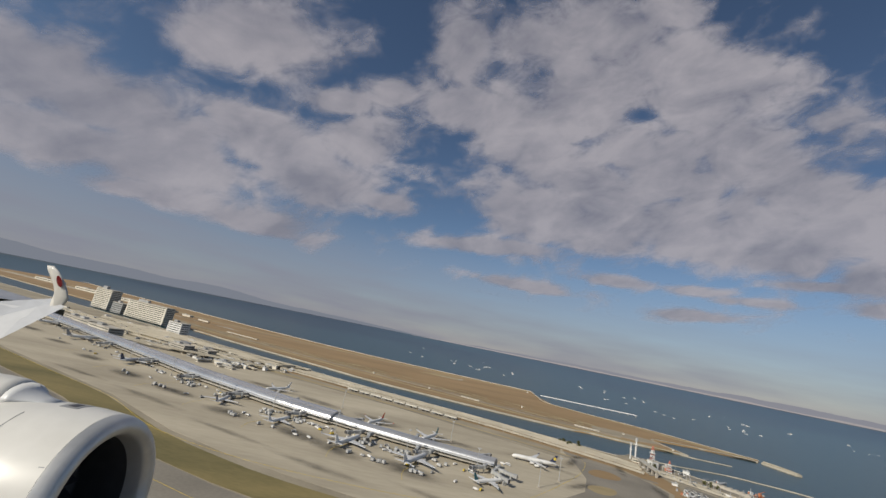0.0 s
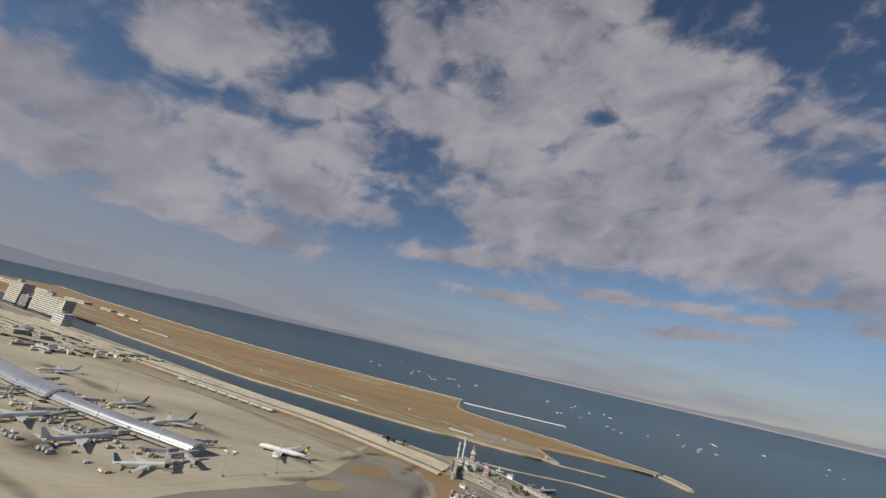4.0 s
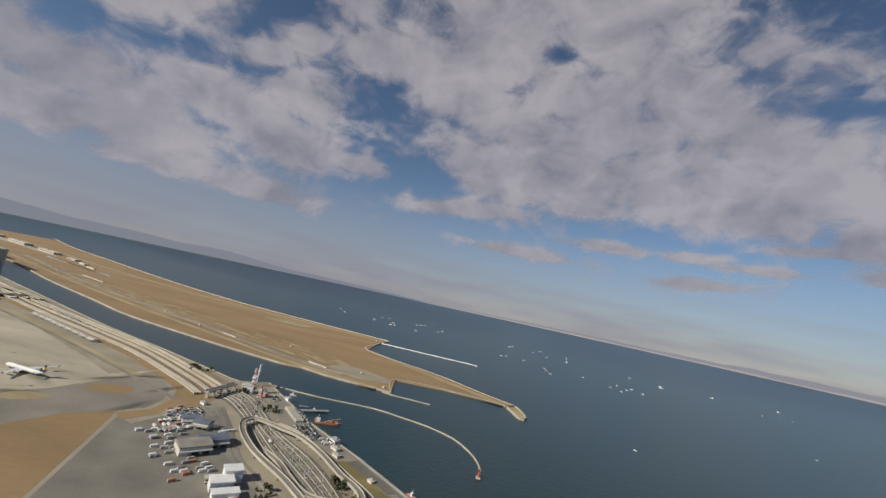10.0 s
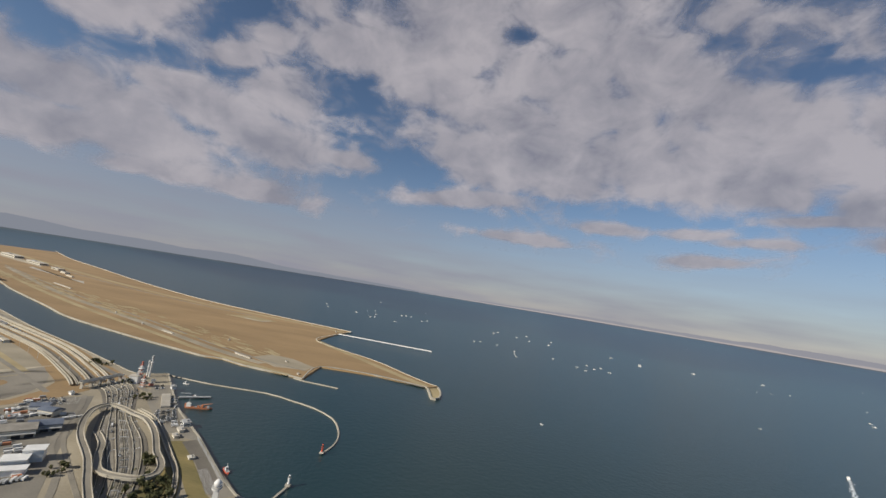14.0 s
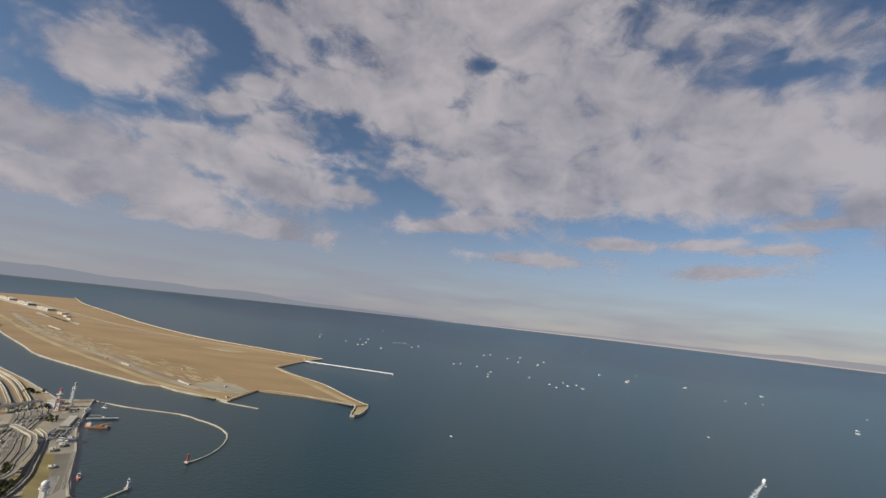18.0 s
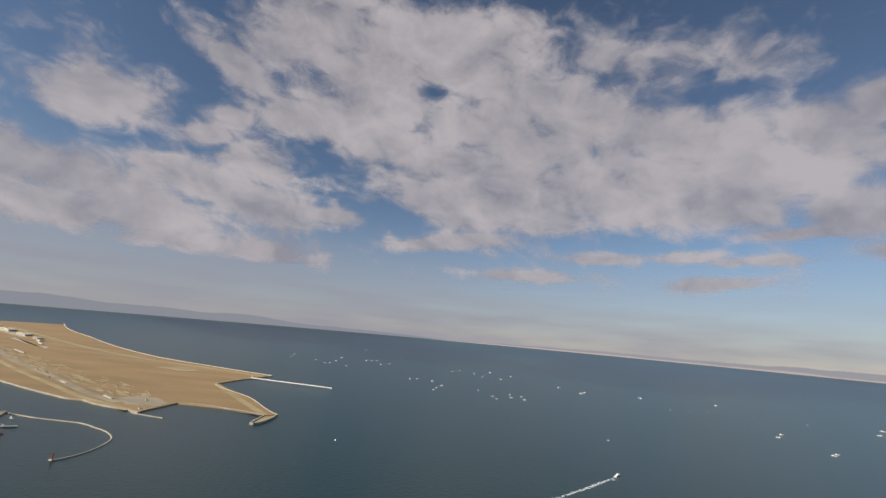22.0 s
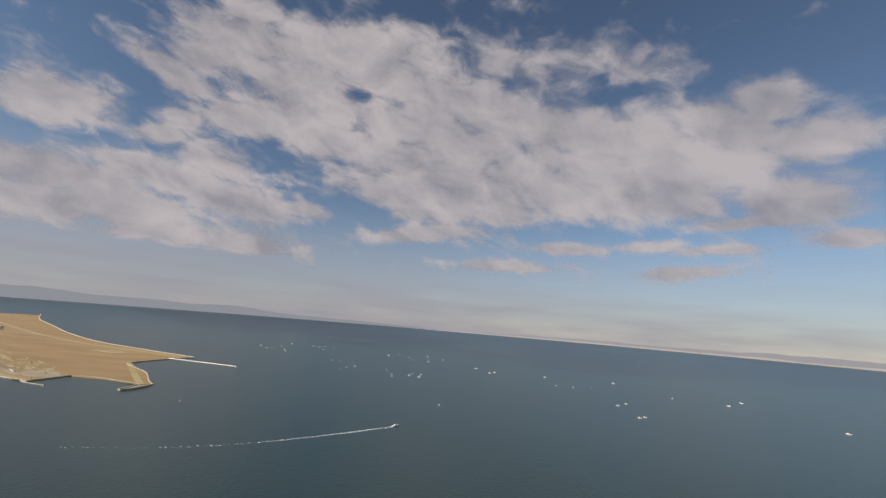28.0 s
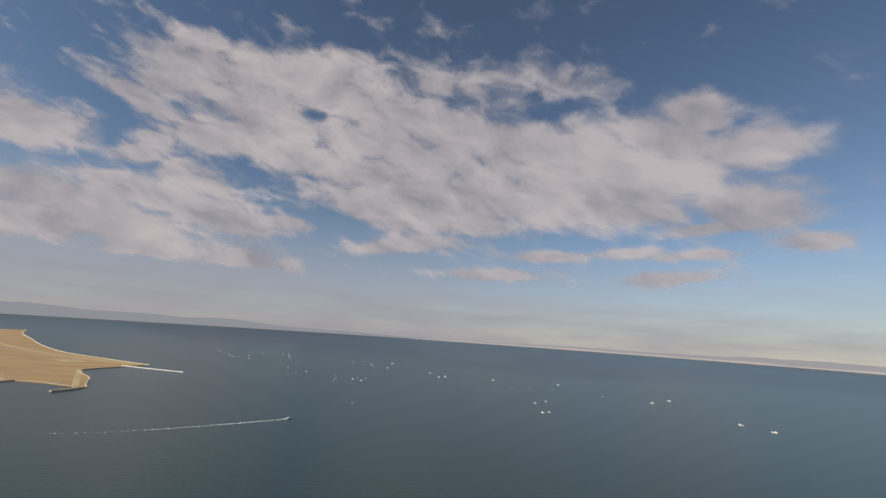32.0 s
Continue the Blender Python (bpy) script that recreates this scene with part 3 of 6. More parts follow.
sheet("quay", [(215, 325.5), (238.5, 292), (256.9, 278.5), (275, 261), (297, 239), (318, 220.5), (326, 213), (319, 207), (300, 231), (281, 251), (262, 254.9), (243.6, 270), (225.1, 287.8), (207.2, 313.9)], M_ROAD, "grey paved harbour quay", 0.05, "quay")
sheet("parking_lot", [(276.9, 247.5), (281.3, 252.4), (299.9, 234.1), (317.3, 215.9), (318.5, 209), (314.1, 210.2), (296.6, 229.6)], M_ASPHALT, "empty asphalt parking lot on the quay", 0.09, "parking lot")
sheet("grass_verge", [(272, 246), (277.1, 248.9), (297.4, 228.1), (314.1, 210.2), (320, 205.5), (314.2, 201), (304.4, 211), (290, 227)], M_GREEN, "dry grass strip behind the quay", 0.08, "grass")
sheet("grass_verge", [(286, 223), (292, 225), (301, 213), (309, 199), (312, 181), (300, 181), (292, 197)], M_GREEN, "rough green ground beside the ramp", 0.07, "grass")
sheet("dry_verge", [ap2(-118, 100), ap2(-60, 116), ap2(10, 117), ap2(10, 125), ap2(-50, 126), ap2(-112, 124)], M_DRY, "bare sandy ground beside the channel wall", 0.06, "grass")
for s0, s1, d, w, z in ((-40, 470, 78, 7, 0.07), (-40, 330, 121, 5, 0.07)):
    band("grass_verge", [ap2(s0 + (s1 - s0) * i / 5, d - 0.00012 * (s0 + (s1 - s0) * i / 5) ** 2) for i in range(6)], w, M_PALE, "dry grass verge along the highway", z, "grass", 30)

# second island: pale tracks along its length, worn patches
for pts, w, mat, lab, z in (
        ([(-520, 792), (-232, 626), (-50, 532), (73, 476), (164.5, 433.4), (218.2, 415.1), (265.6, 401.4)], 7, M_PALE, "pale perimeter track along the channel", 0.06),
        ([(-560, 850), (-190, 640), (38, 528), (157.8, 465.1), (228.6, 435.6), (271, 425.7)], 2.6, M_ROAD, "grey service road across the dry grass", 0.07),
        ([(-520, 822), (-190, 622), (38, 512), (158.2, 450.5), (228.8, 424.2)], 9, M_LAND, "worn earth strip beside the service road", 0.055),
        ([(-950, 1180), (-600, 1006), (-330, 874), (-100, 786), (90, 748), (222, 716)], 12, M_PALE, "pale grass strip inside the outer seawall", 0.06),
        ([(-900, 1130), (-600, 978), (-330, 850), (-100, 764), (60, 728)], 4, M_ROAD, "narrow grey track inside the outer seawall", 0.075),
        ([(222, 594), (300, 524), (360.6, 469.6), (386.7, 448)], 8, M_PALE, "pale sandy track out along the spit", 0.06),
        ([(284, 455.3), (330.7, 458.9), (384.8, 443.6)], 4, M_ROAD, "narrow grey track along the spit's inner wall", 0.07)):
    band("track", pts, w, mat, lab, z, "track", 20)
sheet("worn_patch", [(30, 690), (95, 678), (112, 706), (60, 722)], M_PALE, "pale worn patch in the dry grass", 0.05)
sheet("worn_patch", [(62, 686), (98, 680), (106, 700), (102, 702), (94, 686), (64, 692)], M_SEAWALL, "bare pale L-shaped strip", 0.09)
sheet("worn_patch", [(208.7, 442.5), (243.7, 419.7), (270.9, 427.9), (272.6, 443.7), (242.8, 463), (218, 467.2)], M_LAND, "grey-brown levelled ground near the basin", 0.065)
sheet("worn_patch", [(-540, 880), (-380, 806), (-330, 800), (-300, 770), (-420, 826), (-560, 905)], M_CONCRETE, "pale paved apron on the second island", 0.08)
sheet("worn_patch", [(-1200, 1220), (-700, 985), (-560, 925), (-600, 960), (-820, 1075), (-1180, 1255)], M_APRON, "pale concrete taxiway on the second island", 0.08)
rnd = random.Random(11)
bm = bmesh.new()
for _ in range(220):
    f = rnd.random()
    x = -420 + 640 * f
    y = 735 - 0.43 * (x + 420) + rnd.uniform(-22, 26)
    w = rnd.uniform(1.5, 9)
    pts = [(x + w * rnd.uniform(0.6, 1.4) * math.cos(a) * 1.8 * 0.875 - w * 0.3 * math.sin(a) * -0.48, y - w * math.cos(a) * 1.8 * 0.45 + w * 0.3 * math.sin(a) * 0.87) for a in [i * math.pi / 4 for i in range(8)]]
    vs = [bm.verts.new((px, py, 0.095 + 0.0004 * _)) for px, py in pts]
    bm.faces.new(vs)
bmesh.ops.recalc_face_normals(bm, faces=bm.faces)
tagged(part("bare_patches", bm, M_PALE), "scattered pale bare patches in dry grass", "ground", kind="stuff")


# ---- white approach pier on piles ----
PIER = [Vector((228 + 150 * i / 12, 672 - 14 * i / 12, 0)) for i in range(13)]
pier = thing("approach_light_pier", (228, 672, 0), "long white steel pier on piles with small light platforms", "pier")
part("deck", sweep(PIER, rect(1.1, 1.6, 2.1)), M_WHITE, pier)
part("rail", sweep([p + Vector((0, 0.5, 0)) for p in PIER], rect(0.12, 2.1, 2.9)), M_WHITE, pier)
for p in PIER[1:]:
    part("platform", boxed(p.x, p.y, 1.5, 2.6, 3.0, 0.8, -5), M_WHITE, pier)
    part("pile", tube(bmesh.new(), (p.x, p.y, -3), (p.x, p.y, 1.6), 0.35), M_CONCRETE, pier)


# ---- terminal ----
GATE = Vector((64.0, 240.2, 0))


def tp(s, d, z=0.0):
    """A place by the terminal: s back along the wing, d towards the channel."""
    return GATE + AA * s + NN * d + Vector((0, 0, z))


def tp2(s, d):
    p = tp(s, d)
    return (p.x, p.y)

def lofted(rows):
    bm = bmesh.new()
    rings = [[bm.verts.new(p) for p in r] for r in rows]
    n = len(rows[0])
    for a, b in zip(rings, rings[1:]):
        for i in range(n):
            bm.faces.new((a[i], b[i], b[(i + 1) % n], a[(i + 1) % n]))
    bm.faces.new(rings[0])
    bm.faces.new(list(reversed(rings[-1])))
    bmesh.ops.recalc_face_normals(bm, faces=bm.faces)
    return bm


def wing(name, s0, s1, width, eave, crown, label, panels, back=0.0):
    """One length of the terminal: steel roof curving steeply down to the apron side, dark glazed front, back wall and mullions."""
    t = thing(name, tuple(tp(s0, front(s0))), label, "terminal")
    rise = crown - eave
    arc = [(back + 0.5, eave - 0.35), (back - 0.25, eave - 0.35)] + [(back + (width * 0.45) * (1 - math.cos(a)), eave + rise * math.sin(a)) for a in [math.pi / 2 * i / 9 for i in range(10)]]
    arc += [(back + width * 0.7, crown - 0.10 * rise), (back + width * 0.9, crown - 0.45 * rise), (back + width, eave), (back + width * 0.9, eave - 0.4)]
    for i in range(panels):
        a, b = s0 + (s1 - s0) * i / panels, s0 + (s1 - s0) * (i + 1) / panels - 0.06
        part("roof_panel", lofted([[tp(s, front(s) + d, z) for d, z in arc] for s in (a, (a + b) / 2, b)]), M_STEELROOF if s0 > 0 else M_DULLROOF, t)
    ss = [s0 + (s1 - s0) * i / 14 for i in range(15)]
    part("front_glazing", lofted([[tp(s, front(s) + d, z) for d, z in ((back + 1.0, 0), (back + 1.6, 0), (back + 1.6, eave - 0.2), (back + 1.0, eave - 0.2))] for s in ss]), M_GLASS, t, "dark glazed front")
    part("back_wall", lofted([[tp(s, front(s) + d, z) for d, z in ((back + width - 2, 0), (back + width - 1.4, 0), (back + width - 1.4, eave - 0.2), (back + width - 2, eave - 0.2))] for s in ss]), M_GREY, t)
    part("service_floor", lofted([[tp(s, front(s) + d, z) for d, z in ((back - 1.5, 1.3), (back + 0.8, 1.3), (back + 0.8, 1.6), (back - 1.5, 1.6))] for s in ss]), M_CONCRETE, t, "pale concrete service deck")
    part("roof_gutter", lofted([[tp(s, front(s) + d, z) for d, z in ((back - 0.7, eave - 0.5), (back - 0.3, eave - 0.5), (back - 0.3, eave - 0.15), (back - 0.7, eave - 0.15))] for s in ss]), M_TIN, t)
    k = int((s1 - s0) / 6)
    for i in range(k + 1):
        s = s0 + (s1 - s0) * i / k
        p = tp(s, front(s) + back + 0.7)
        part("column", boxed(p.x, p.y, 0, 0.3, 0.3, eave - 0.37, AX), M_CONCRETE, t)
    for s in (s0, s1):
        part("end_wall", lofted([[tp(s + k2, front(s) + d, z) for d, z in ((back + 1.7, 0), (back + width - 2.1, 0), (back + width - 2.1, eave), (back + width * 0.5, crown - 0.6), (back + 1.7, eave + 0.2))] for k2 in (-0.2, 0.2)]), M_GREY, t)
    return t


wing("terminal_wing", 0, 104, 8.5, 3.0, 5.4, "low curved steel-roofed outer end of the terminal wing", 26, 2.5)
wing("terminal_wing", 104.2, 330, 13.5, 3.4, 6.8, "long curved steel-roofed terminal wing over dark glazing", 30)
wing("terminal_wing", 330.2, 560, 13.5, 3.4, 6.8, "far half of the curved steel-roofed terminal wing", 26)

# main terminal hall with its wavy roof, behind the far wing
hall = thing("terminal_hall", tuple(tp(657, 0)), "broad main terminal hall under wave-shaped steel roofs", "terminal")
for i in range(7):
    s = 566 + i * 26
    rows = []
    for k in range(9):
        d = -40 + k * 8.5
        z = 9 + 3.2 * math.sin(k / 8 * math.pi) + 1.2 * math.sin(k / 8 * 3 * math.pi)
        rows.append([tp(s, d, z), tp(s + 25.4, d, z), tp(s + 25.4, d, z + 0.6), tp(s, d, z + 0.6)])
    part("roof_panel", lofted(rows), M_DULLROOF, hall)
p = tp(657, -6)
part("hall_wall", boxed(p.x, p.y, 0, 180, 60, 9.0, AX), M_GLASS, hall, "dark glazed hall walls")


# ---- aircraft ----
def airliner(at, turn, k, tail, label, fuselage=None, engines=2):
    """An airliner, nose along its own +x; k scales a 60 m long type."""
    t = thing("airliner", at, label, "aircraft", "aircraft on the apron", turn)
    hull = fuselage or M_WHITE
    L, R = 29.0 * k, 2.65 * k
    bm = bmesh.new()
    rings = []
    prof = [(-1.0, 0.10, 0.55), (-0.9, 0.32, 0.42), (-0.75, 0.62, 0.22), (-0.55, 0.95, 0.03), (-0.3, 1.0, 0), (0.0, 1.0, 0), (0.4, 1.0, 0), (0.72, 1.0, 0), (0.84, 0.9, -0.04), (0.93, 0.66, -0.14), (0.985, 0.3, -0.28), (1.0, 0.04, -0.34)]
    for x, r, dz in prof:
        rings.append([bm.verts.new((x * L, R * r * math.cos(2 * math.pi * i / 12), 4.6 * k + R * (dz + r * math.sin(2 * math.pi * i / 12)))) for i in range(12)])
    for a, b in zip(rings, rings[1:]):
        for i in range(12):
            bm.faces.new((a[i], a[(i + 1) % 12], b[(i + 1) % 12], b[i]))
    bm.faces.new(rings[0])
    bm.faces.new(list(reversed(rings[-1])))
    bmesh.ops.recalc_face_normals(bm, faces=bm.faces)
    put("fuselage", bm, hull, t, smooth=True)

    def panel(pts, thick, up=False):
        bm = bmesh.new()
        off = Vector((0, thick, 0)) if up else Vector((0, 0, thick))
        top = [bm.verts.new(Vector(p) + off / 2) for p in pts]
        low = [bm.verts.new(Vector(p) - off / 2) for p in pts]
        bm.faces.new(top)
        bm.faces.new(list(reversed(low)))
        for i in range(len(pts)):
            j = (i + 1) % len(pts)
            bm.faces.new((top[i], low[i], low[j], top[j]))
        bmesh.ops.recalc_face_normals(bm, faces=bm.faces)
        return bm

    for side in (-1, 1):
        put("wing", panel([(9 * k, side * 2.4 * k, 3.6 * k), (-3 * k, side * 2.4 * k, 3.6 * k), (-5.2 * k, side * 12 * k, 4.3 * k), (-11.5 * k, side * 29.5 * k, 5.6 * k), (-9.4 * k, side * 30 * k, 5.6 * k)], 0.42 * k), M_SILVER, t, "pale grey wing")
        put("winglet", panel([(-9.4 * k, side * 29.8 * k, 5.6 * k), (-11.6 * k, side * 29.8 * k, 5.6 * k), (-13 * k, side * 30.6 * k, 8.0 * k), (-12 * k, side * 30.6 * k, 8.0 * k)], 0.3 * k, True), tail, t)
        put("tailplane", panel([(-23 * k, side * 1.2 * k, 5.8 * k), (-27.5 * k, side * 1.2 * k, 5.8 * k), (-29.6 * k, side * 10 * k, 6.6 * k), (-27.8 * k, side * 10 * k, 6.6 * k)], 0.3 * k), M_SILVER, t)
        for j in range(engines // 2):
            y, x = side * (9.4 + 8.6 * j) * k, (5.2 - 4.6 * j) * k
            nac = put("engine", tube(bmesh.new(), (x - 4.4 * k, y, 2.5 * k), (x + 1.2 * k, y, 2.3 * k), 1.15 * k, 1.55 * k, 12), hull, t, "rounded engine nacelle")
            put("intake", tube(bmesh.new(), (x + 1.1 * k, y, 2.3 * k), (x + 1.3 * k, y, 2.3 * k), 1.25 * k, 1.25 * k, 12), M_DARK, nac)
            put("pylon", boxed(x - 2 * k, y, 3.2 * k, 3.4 * k, 0.35 * k, 1.0 * k), M_GREY, t)
        put("main_gear", boxed(-1.5 * k, side * 4.6 * k, 0, 2.2 * k, 0.9 * k, 3.2 * k), M_DARK, t)
    put("fin", panel([(-20 * k, 0, 6.6 * k), (-27.6 * k, 0, 6.6 * k), (-30.6 * k, 0, 15.4 * k), (-27.6 * k, 0, 15.4 * k)], 0.5 * k, True), tail, t, "coloured tail fin")
    put("nose_gear", boxed(22 * k, 0, 0, 0.9 * k, 0.7 * k, 2.2 * k), M_DARK, t)
    return t


IN = math.degrees(math.atan2(NN.y, NN.x))
M_TEAL = material("teal_paint", (0.02, 0.10, 0.13), (0.04, 0.15, 0.18), 0.5, 3.0, 0.4)
M_SILVER = material("pale_silver_paint", (0.50, 0.50, 0.50), (0.62, 0.62, 0.61), 0.3, 2.0, 0.4)
fleet = [
    ((-12, 235, 0.06), IN + 4, 0.42, M_WHITE, "white wide-body airliner nosed in at a gate", None, 2),
    ((22, 226, 0.06), IN - 2, 0.43, M_SILVER, "silver-grey wide-body airliner parked at a jet bridge", M_SILVER, 2),
    ((-90, 268, 0.06), IN + 30, 0.34, M_NAVY, "narrow-body airliner with a dark blue tail", None, 2),
    ((-181, 327, 0.06), IN + 20, 0.46, M_NAVY, "wide-body airliner with a dark blue tail", M_SILVER, 2),
    ((-259, 379, 0.06), IN, 0.46, M_GREY, "white airliner parked at a far gate", None, 2),
    ((-51, 249, 0.06), IN + 8, 0.32, M_WHITE, "small white airliner close in at a gate", None, 2),
    ((56, 216, 0.06), IN - 30, 0.33, M_TEAL, "small white airliner beside the wing's end", None, 2),
    ((92, 266, 0.06), 172, 0.44, M_NAVY, "large white airliner with a dark blue and yellow tail", None, 4),
    ((31, 274, 0.06), IN + 178, 0.38, M_TEAL, "white airliner on the apron behind the wing", None, 2),
    ((-3, 287, 0.06), IN + 182, 0.35, M_RED, "white airliner with a red tail behind the wing", None, 2),
    ((-78, 326, 0.06), IN + 176, 0.38, M_WHITE, "white airliner on the inner apron", None, 2),
    ((-327, 427, 0.06), IN, 0.46, M_GREY, "white airliner near the main hall", None, 2),
]
for at, turn, k, tail, label, hull, eng in fleet:
    plane = airliner(at, turn, k, tail, label, hull, eng)
    if "yellow" in label:
        for side in (-1, 1):
            put("tail_disc", tube(bmesh.new(), (-26.9 * k, side * 0.26 * k, 11.2 * k), (-26.9 * k, side * 0.34 * k, 11.2 * k), 1.9 * k, 1.9 * k, 16), M_YELLOW, plane, "plain yellow disc on the fin")


def jet_bridge(s, out, swing, label, d0=None, way=-1.0):
    """A covered boarding bridge: fixed length from the wall, slim rotunda, telescoping tunnel, cab and wheeled column."""
    wall = front(max(s, 0)) - 1.0 if d0 is None else d0
    t = thing("jet_bridge", tuple(tp(s, wall)), label, "jet bridge", "jet bridges along the wing")
    a = tp(s, wall, 0)
    b = tp(s, wall + way * out * 0.4, 0)
    c = b + (AA * math.sin(radians(swing)) + NN * way * math.cos(radians(swing))) * out * 0.75
    m = b.lerp(c, 0.55)
    for name, p, q, w, z0, h, mat in (("fixed_bridge", a, b, 1.25, 2.3, 1.35, M_GREY), ("tunnel", b, m, 1.45, 2.25, 1.4, M_TIN), ("inner_tunnel", m, c, 1.15, 2.3, 1.2, M_GREY)):
        d = q - p
        part(name, boxed((p.x + q.x) / 2, (p.y + q.y) / 2, z0, d.length, w, h, math.degrees(math.atan2(d.y, d.x))), mat, t)
    yaw = math.degrees(math.atan2((c - b).y, (c - b).x))
    part("rotunda", tube(bmesh.new(), (b.x, b.y, 2.1), (b.x, b.y, 3.9), 1.0, 1.0, 12), M_TIN, t)
    part("rotunda_post", tube(bmesh.new(), (b.x, b.y, 0), (b.x, b.y, 2.1), 0.35, 0.35, 8), M_CONCRETE, t)
    cab = part("cab", boxed(c.x, c.y, 2.1, 1.6, 1.7, 1.6, yaw + 18), M_GREY, t)
    n = (c - b).normalized()
    part("hood", boxed(c.x + n.x * 0.95, c.y + n.y * 0.95, 2.2, 0.4, 1.5, 1.3, yaw + 18), M_DARK, cab, "dark rubber docking hood")
    w = b.lerp(c, 0.78)
    part("wheel_column", boxed(w.x, w.y, 0, 0.5, 1.1, 2.35, yaw), M_TIN, t)
    return t


# pairs of bridges at the gates of the apron side
for s, out, swing in ((3, 11, 35), (34, 12, 38), (42, 9, -20), (72, 12, -30), (78, 11, 25), (122, 11, 30), (127, 10, -25), (173, 11, 30), (179, 10, -25), (226, 11, 30), (232, 10, -20), (284, 11, 30), (291, 10, -20), (358, 11, 25), (365, 10, -20), (440, 10, 20)):
    jet_bridge(s, out, swing, "grey jet bridge reaching from the terminal to the apron")
for s, out, swing in ((12, 11, -30), (52, 11, 20), (98, 11, -20), (150, 11, 20)):
    jet_bridge(s, out, swing, "grey jet bridge on the wing's inner side", front(s) + (9.6 if s < 104 else 12.6), 1.0)
for s, d0, out, swing, way in ((-3, -10, 15, -58, -1.0), (-3, -3, 15, -80, -1.0)):
    jet_bridge(s, out, swing, "long grey jet bridge spreading from the wing's end", d0, way)


def light_mast(x, y, h=11.0):
    t = thing("apron_light_mast", (x, y, 0.0), "tall grey apron light mast", "light mast", "apron light masts")
    put("pole", tube(bmesh.new(), (0, 0, 0), (0, 0, h), 0.2, 0.12, 8), M_TIN, t)
    put("lamp_head", boxed(0, 0, h, 1.6, 0.4, 0.5, AX), M_GREY, t)
    put("base", boxed(0, 0, 0, 1.2, 1.2, 0.7), M_CONCRETE, t)
    return t


for x, y in [tp2(u, front(max(u, 0)) - 9) for u in (6, 46, 92, 140, 192, 246, 310, 392, 470)] + [tp2(-26, -6), tp2(-34, 16), tp2(40, 28), tp2(130, 24)]:
    light_mast(x, y)


def service_truck(x, y, turn, mat, long=2.4):
    t = thing("service_truck", (x, y, 0.06), "small airport service truck on the apron", "truck", "service vehicles on the apron", turn)
    put("box_body", boxed(-0.25, 0, 0.25, long * 0.7, 0.75, 0.7), mat, t)
    put("cab", boxed(long * 0.35 + 0.1, 0, 0.2, 0.6, 0.72, 0.6, 0, 0.85), M_WHITE, t)
    for sx in (-0.65, 0.75):
        put("axle", boxed(sx, 0, 0, 0.36, 0.8, 0.36), M_DARK, t)
    return t


rnd = random.Random(5)
base_trucks = [service_truck(*tp2(30, -20), 10, M_WHITE), service_truck(*tp2(44, -24), 70, M_GREY), service_truck(*tp2(90, -34), 40, M_YELLOW, 2.6)]
for i in range(120):
    s = rnd.uniform(-6, 420) if i % 3 else rnd.uniform(-10, 130)
    d = front(max(s, 0)) - rnd.choice((5, 6, 7, 9, 12, 26, 30)) - rnd.uniform(0, 3)
    if i % 9 == 0:
        d = front(max(s, 0)) + rnd.uniform(20, 30)
    p = tp(s, d, 0.06)
    copy_thing(rnd.choices(base_trucks, (6, 3, 1))[0], pose(p.x, p.y, p.z, 0, 0, AX + rnd.choice((0, 90, 180, 61)) + rnd.uniform(-8, 8)))

# low cargo containers standing on the apron
def dolly(x, y, turn):
    t = thing("cargo_container", (x, y, 0.06), "silver cargo container on a low dolly", "container", "cargo containers on the apron", turn)
    put("container", boxed(0, 0, 0.35, 1.5, 1.3, 1.1, 0, 0.9), M_TIN, t)
    put("dolly", boxed(0, 0, 0, 1.7, 1.2, 0.35), M_DARK, t)
    return t


first_dolly = dolly(*tp2(60, -28), 0)
for i in range(90):
    s = rnd.choice((28, 50, 70, 118, 140, 180, 215, 255)) + rnd.uniform(-6, 6)
    p = tp(s, front(s) - rnd.choice((8, 10, 14, 33)) - rnd.uniform(0, 2), 0.06)
    copy_thing(first_dolly, pose(p.x, p.y, p.z, 0, 0, AX + rnd.uniform(-20, 20)))


# ---- highways ----
def viaduct(pts, width, z, label, piers=True, deck=None, z1=None):
    """An elevated road: deck, worn lane, two parapets and piers."""
    line = smooth_line(pts, 7.0)
    if z1 is not None:
        line = [p + Vector((0, 0, (z1 - z) * i / (len(line) - 1))) for i, p in enumerate(line)]
    t = thing("viaduct", (line[0].x, line[0].y, 0), label, "viaduct", "elevated roads")
    part("deck", sweep(line, rect(width, z - 0.7, z)), M_DECK, t)
    part("lane", sweep(line, rect(width - 0.5, z - 0.05, z + 0.05)), deck or M_ROAD, t, "worn grey lane")
    for side in (-1, 1):
        part("parapet", sweep(line, [(side * width / 2 - 0.12, z), (side * width / 2 + 0.12, z), (side * width / 2 + 0.12, z + 0.5), (side * width / 2 - 0.12, z + 0.5)]), M_DECK, t)
    if piers:
        for i in range(2, len(line) - 1, 3):
            p = line[i]
            part("pier", boxed(p.x, p.y, 0, 0.7, 0.7, p.z + z - 0.65, 30), M_CONCRETE, t)
    return t


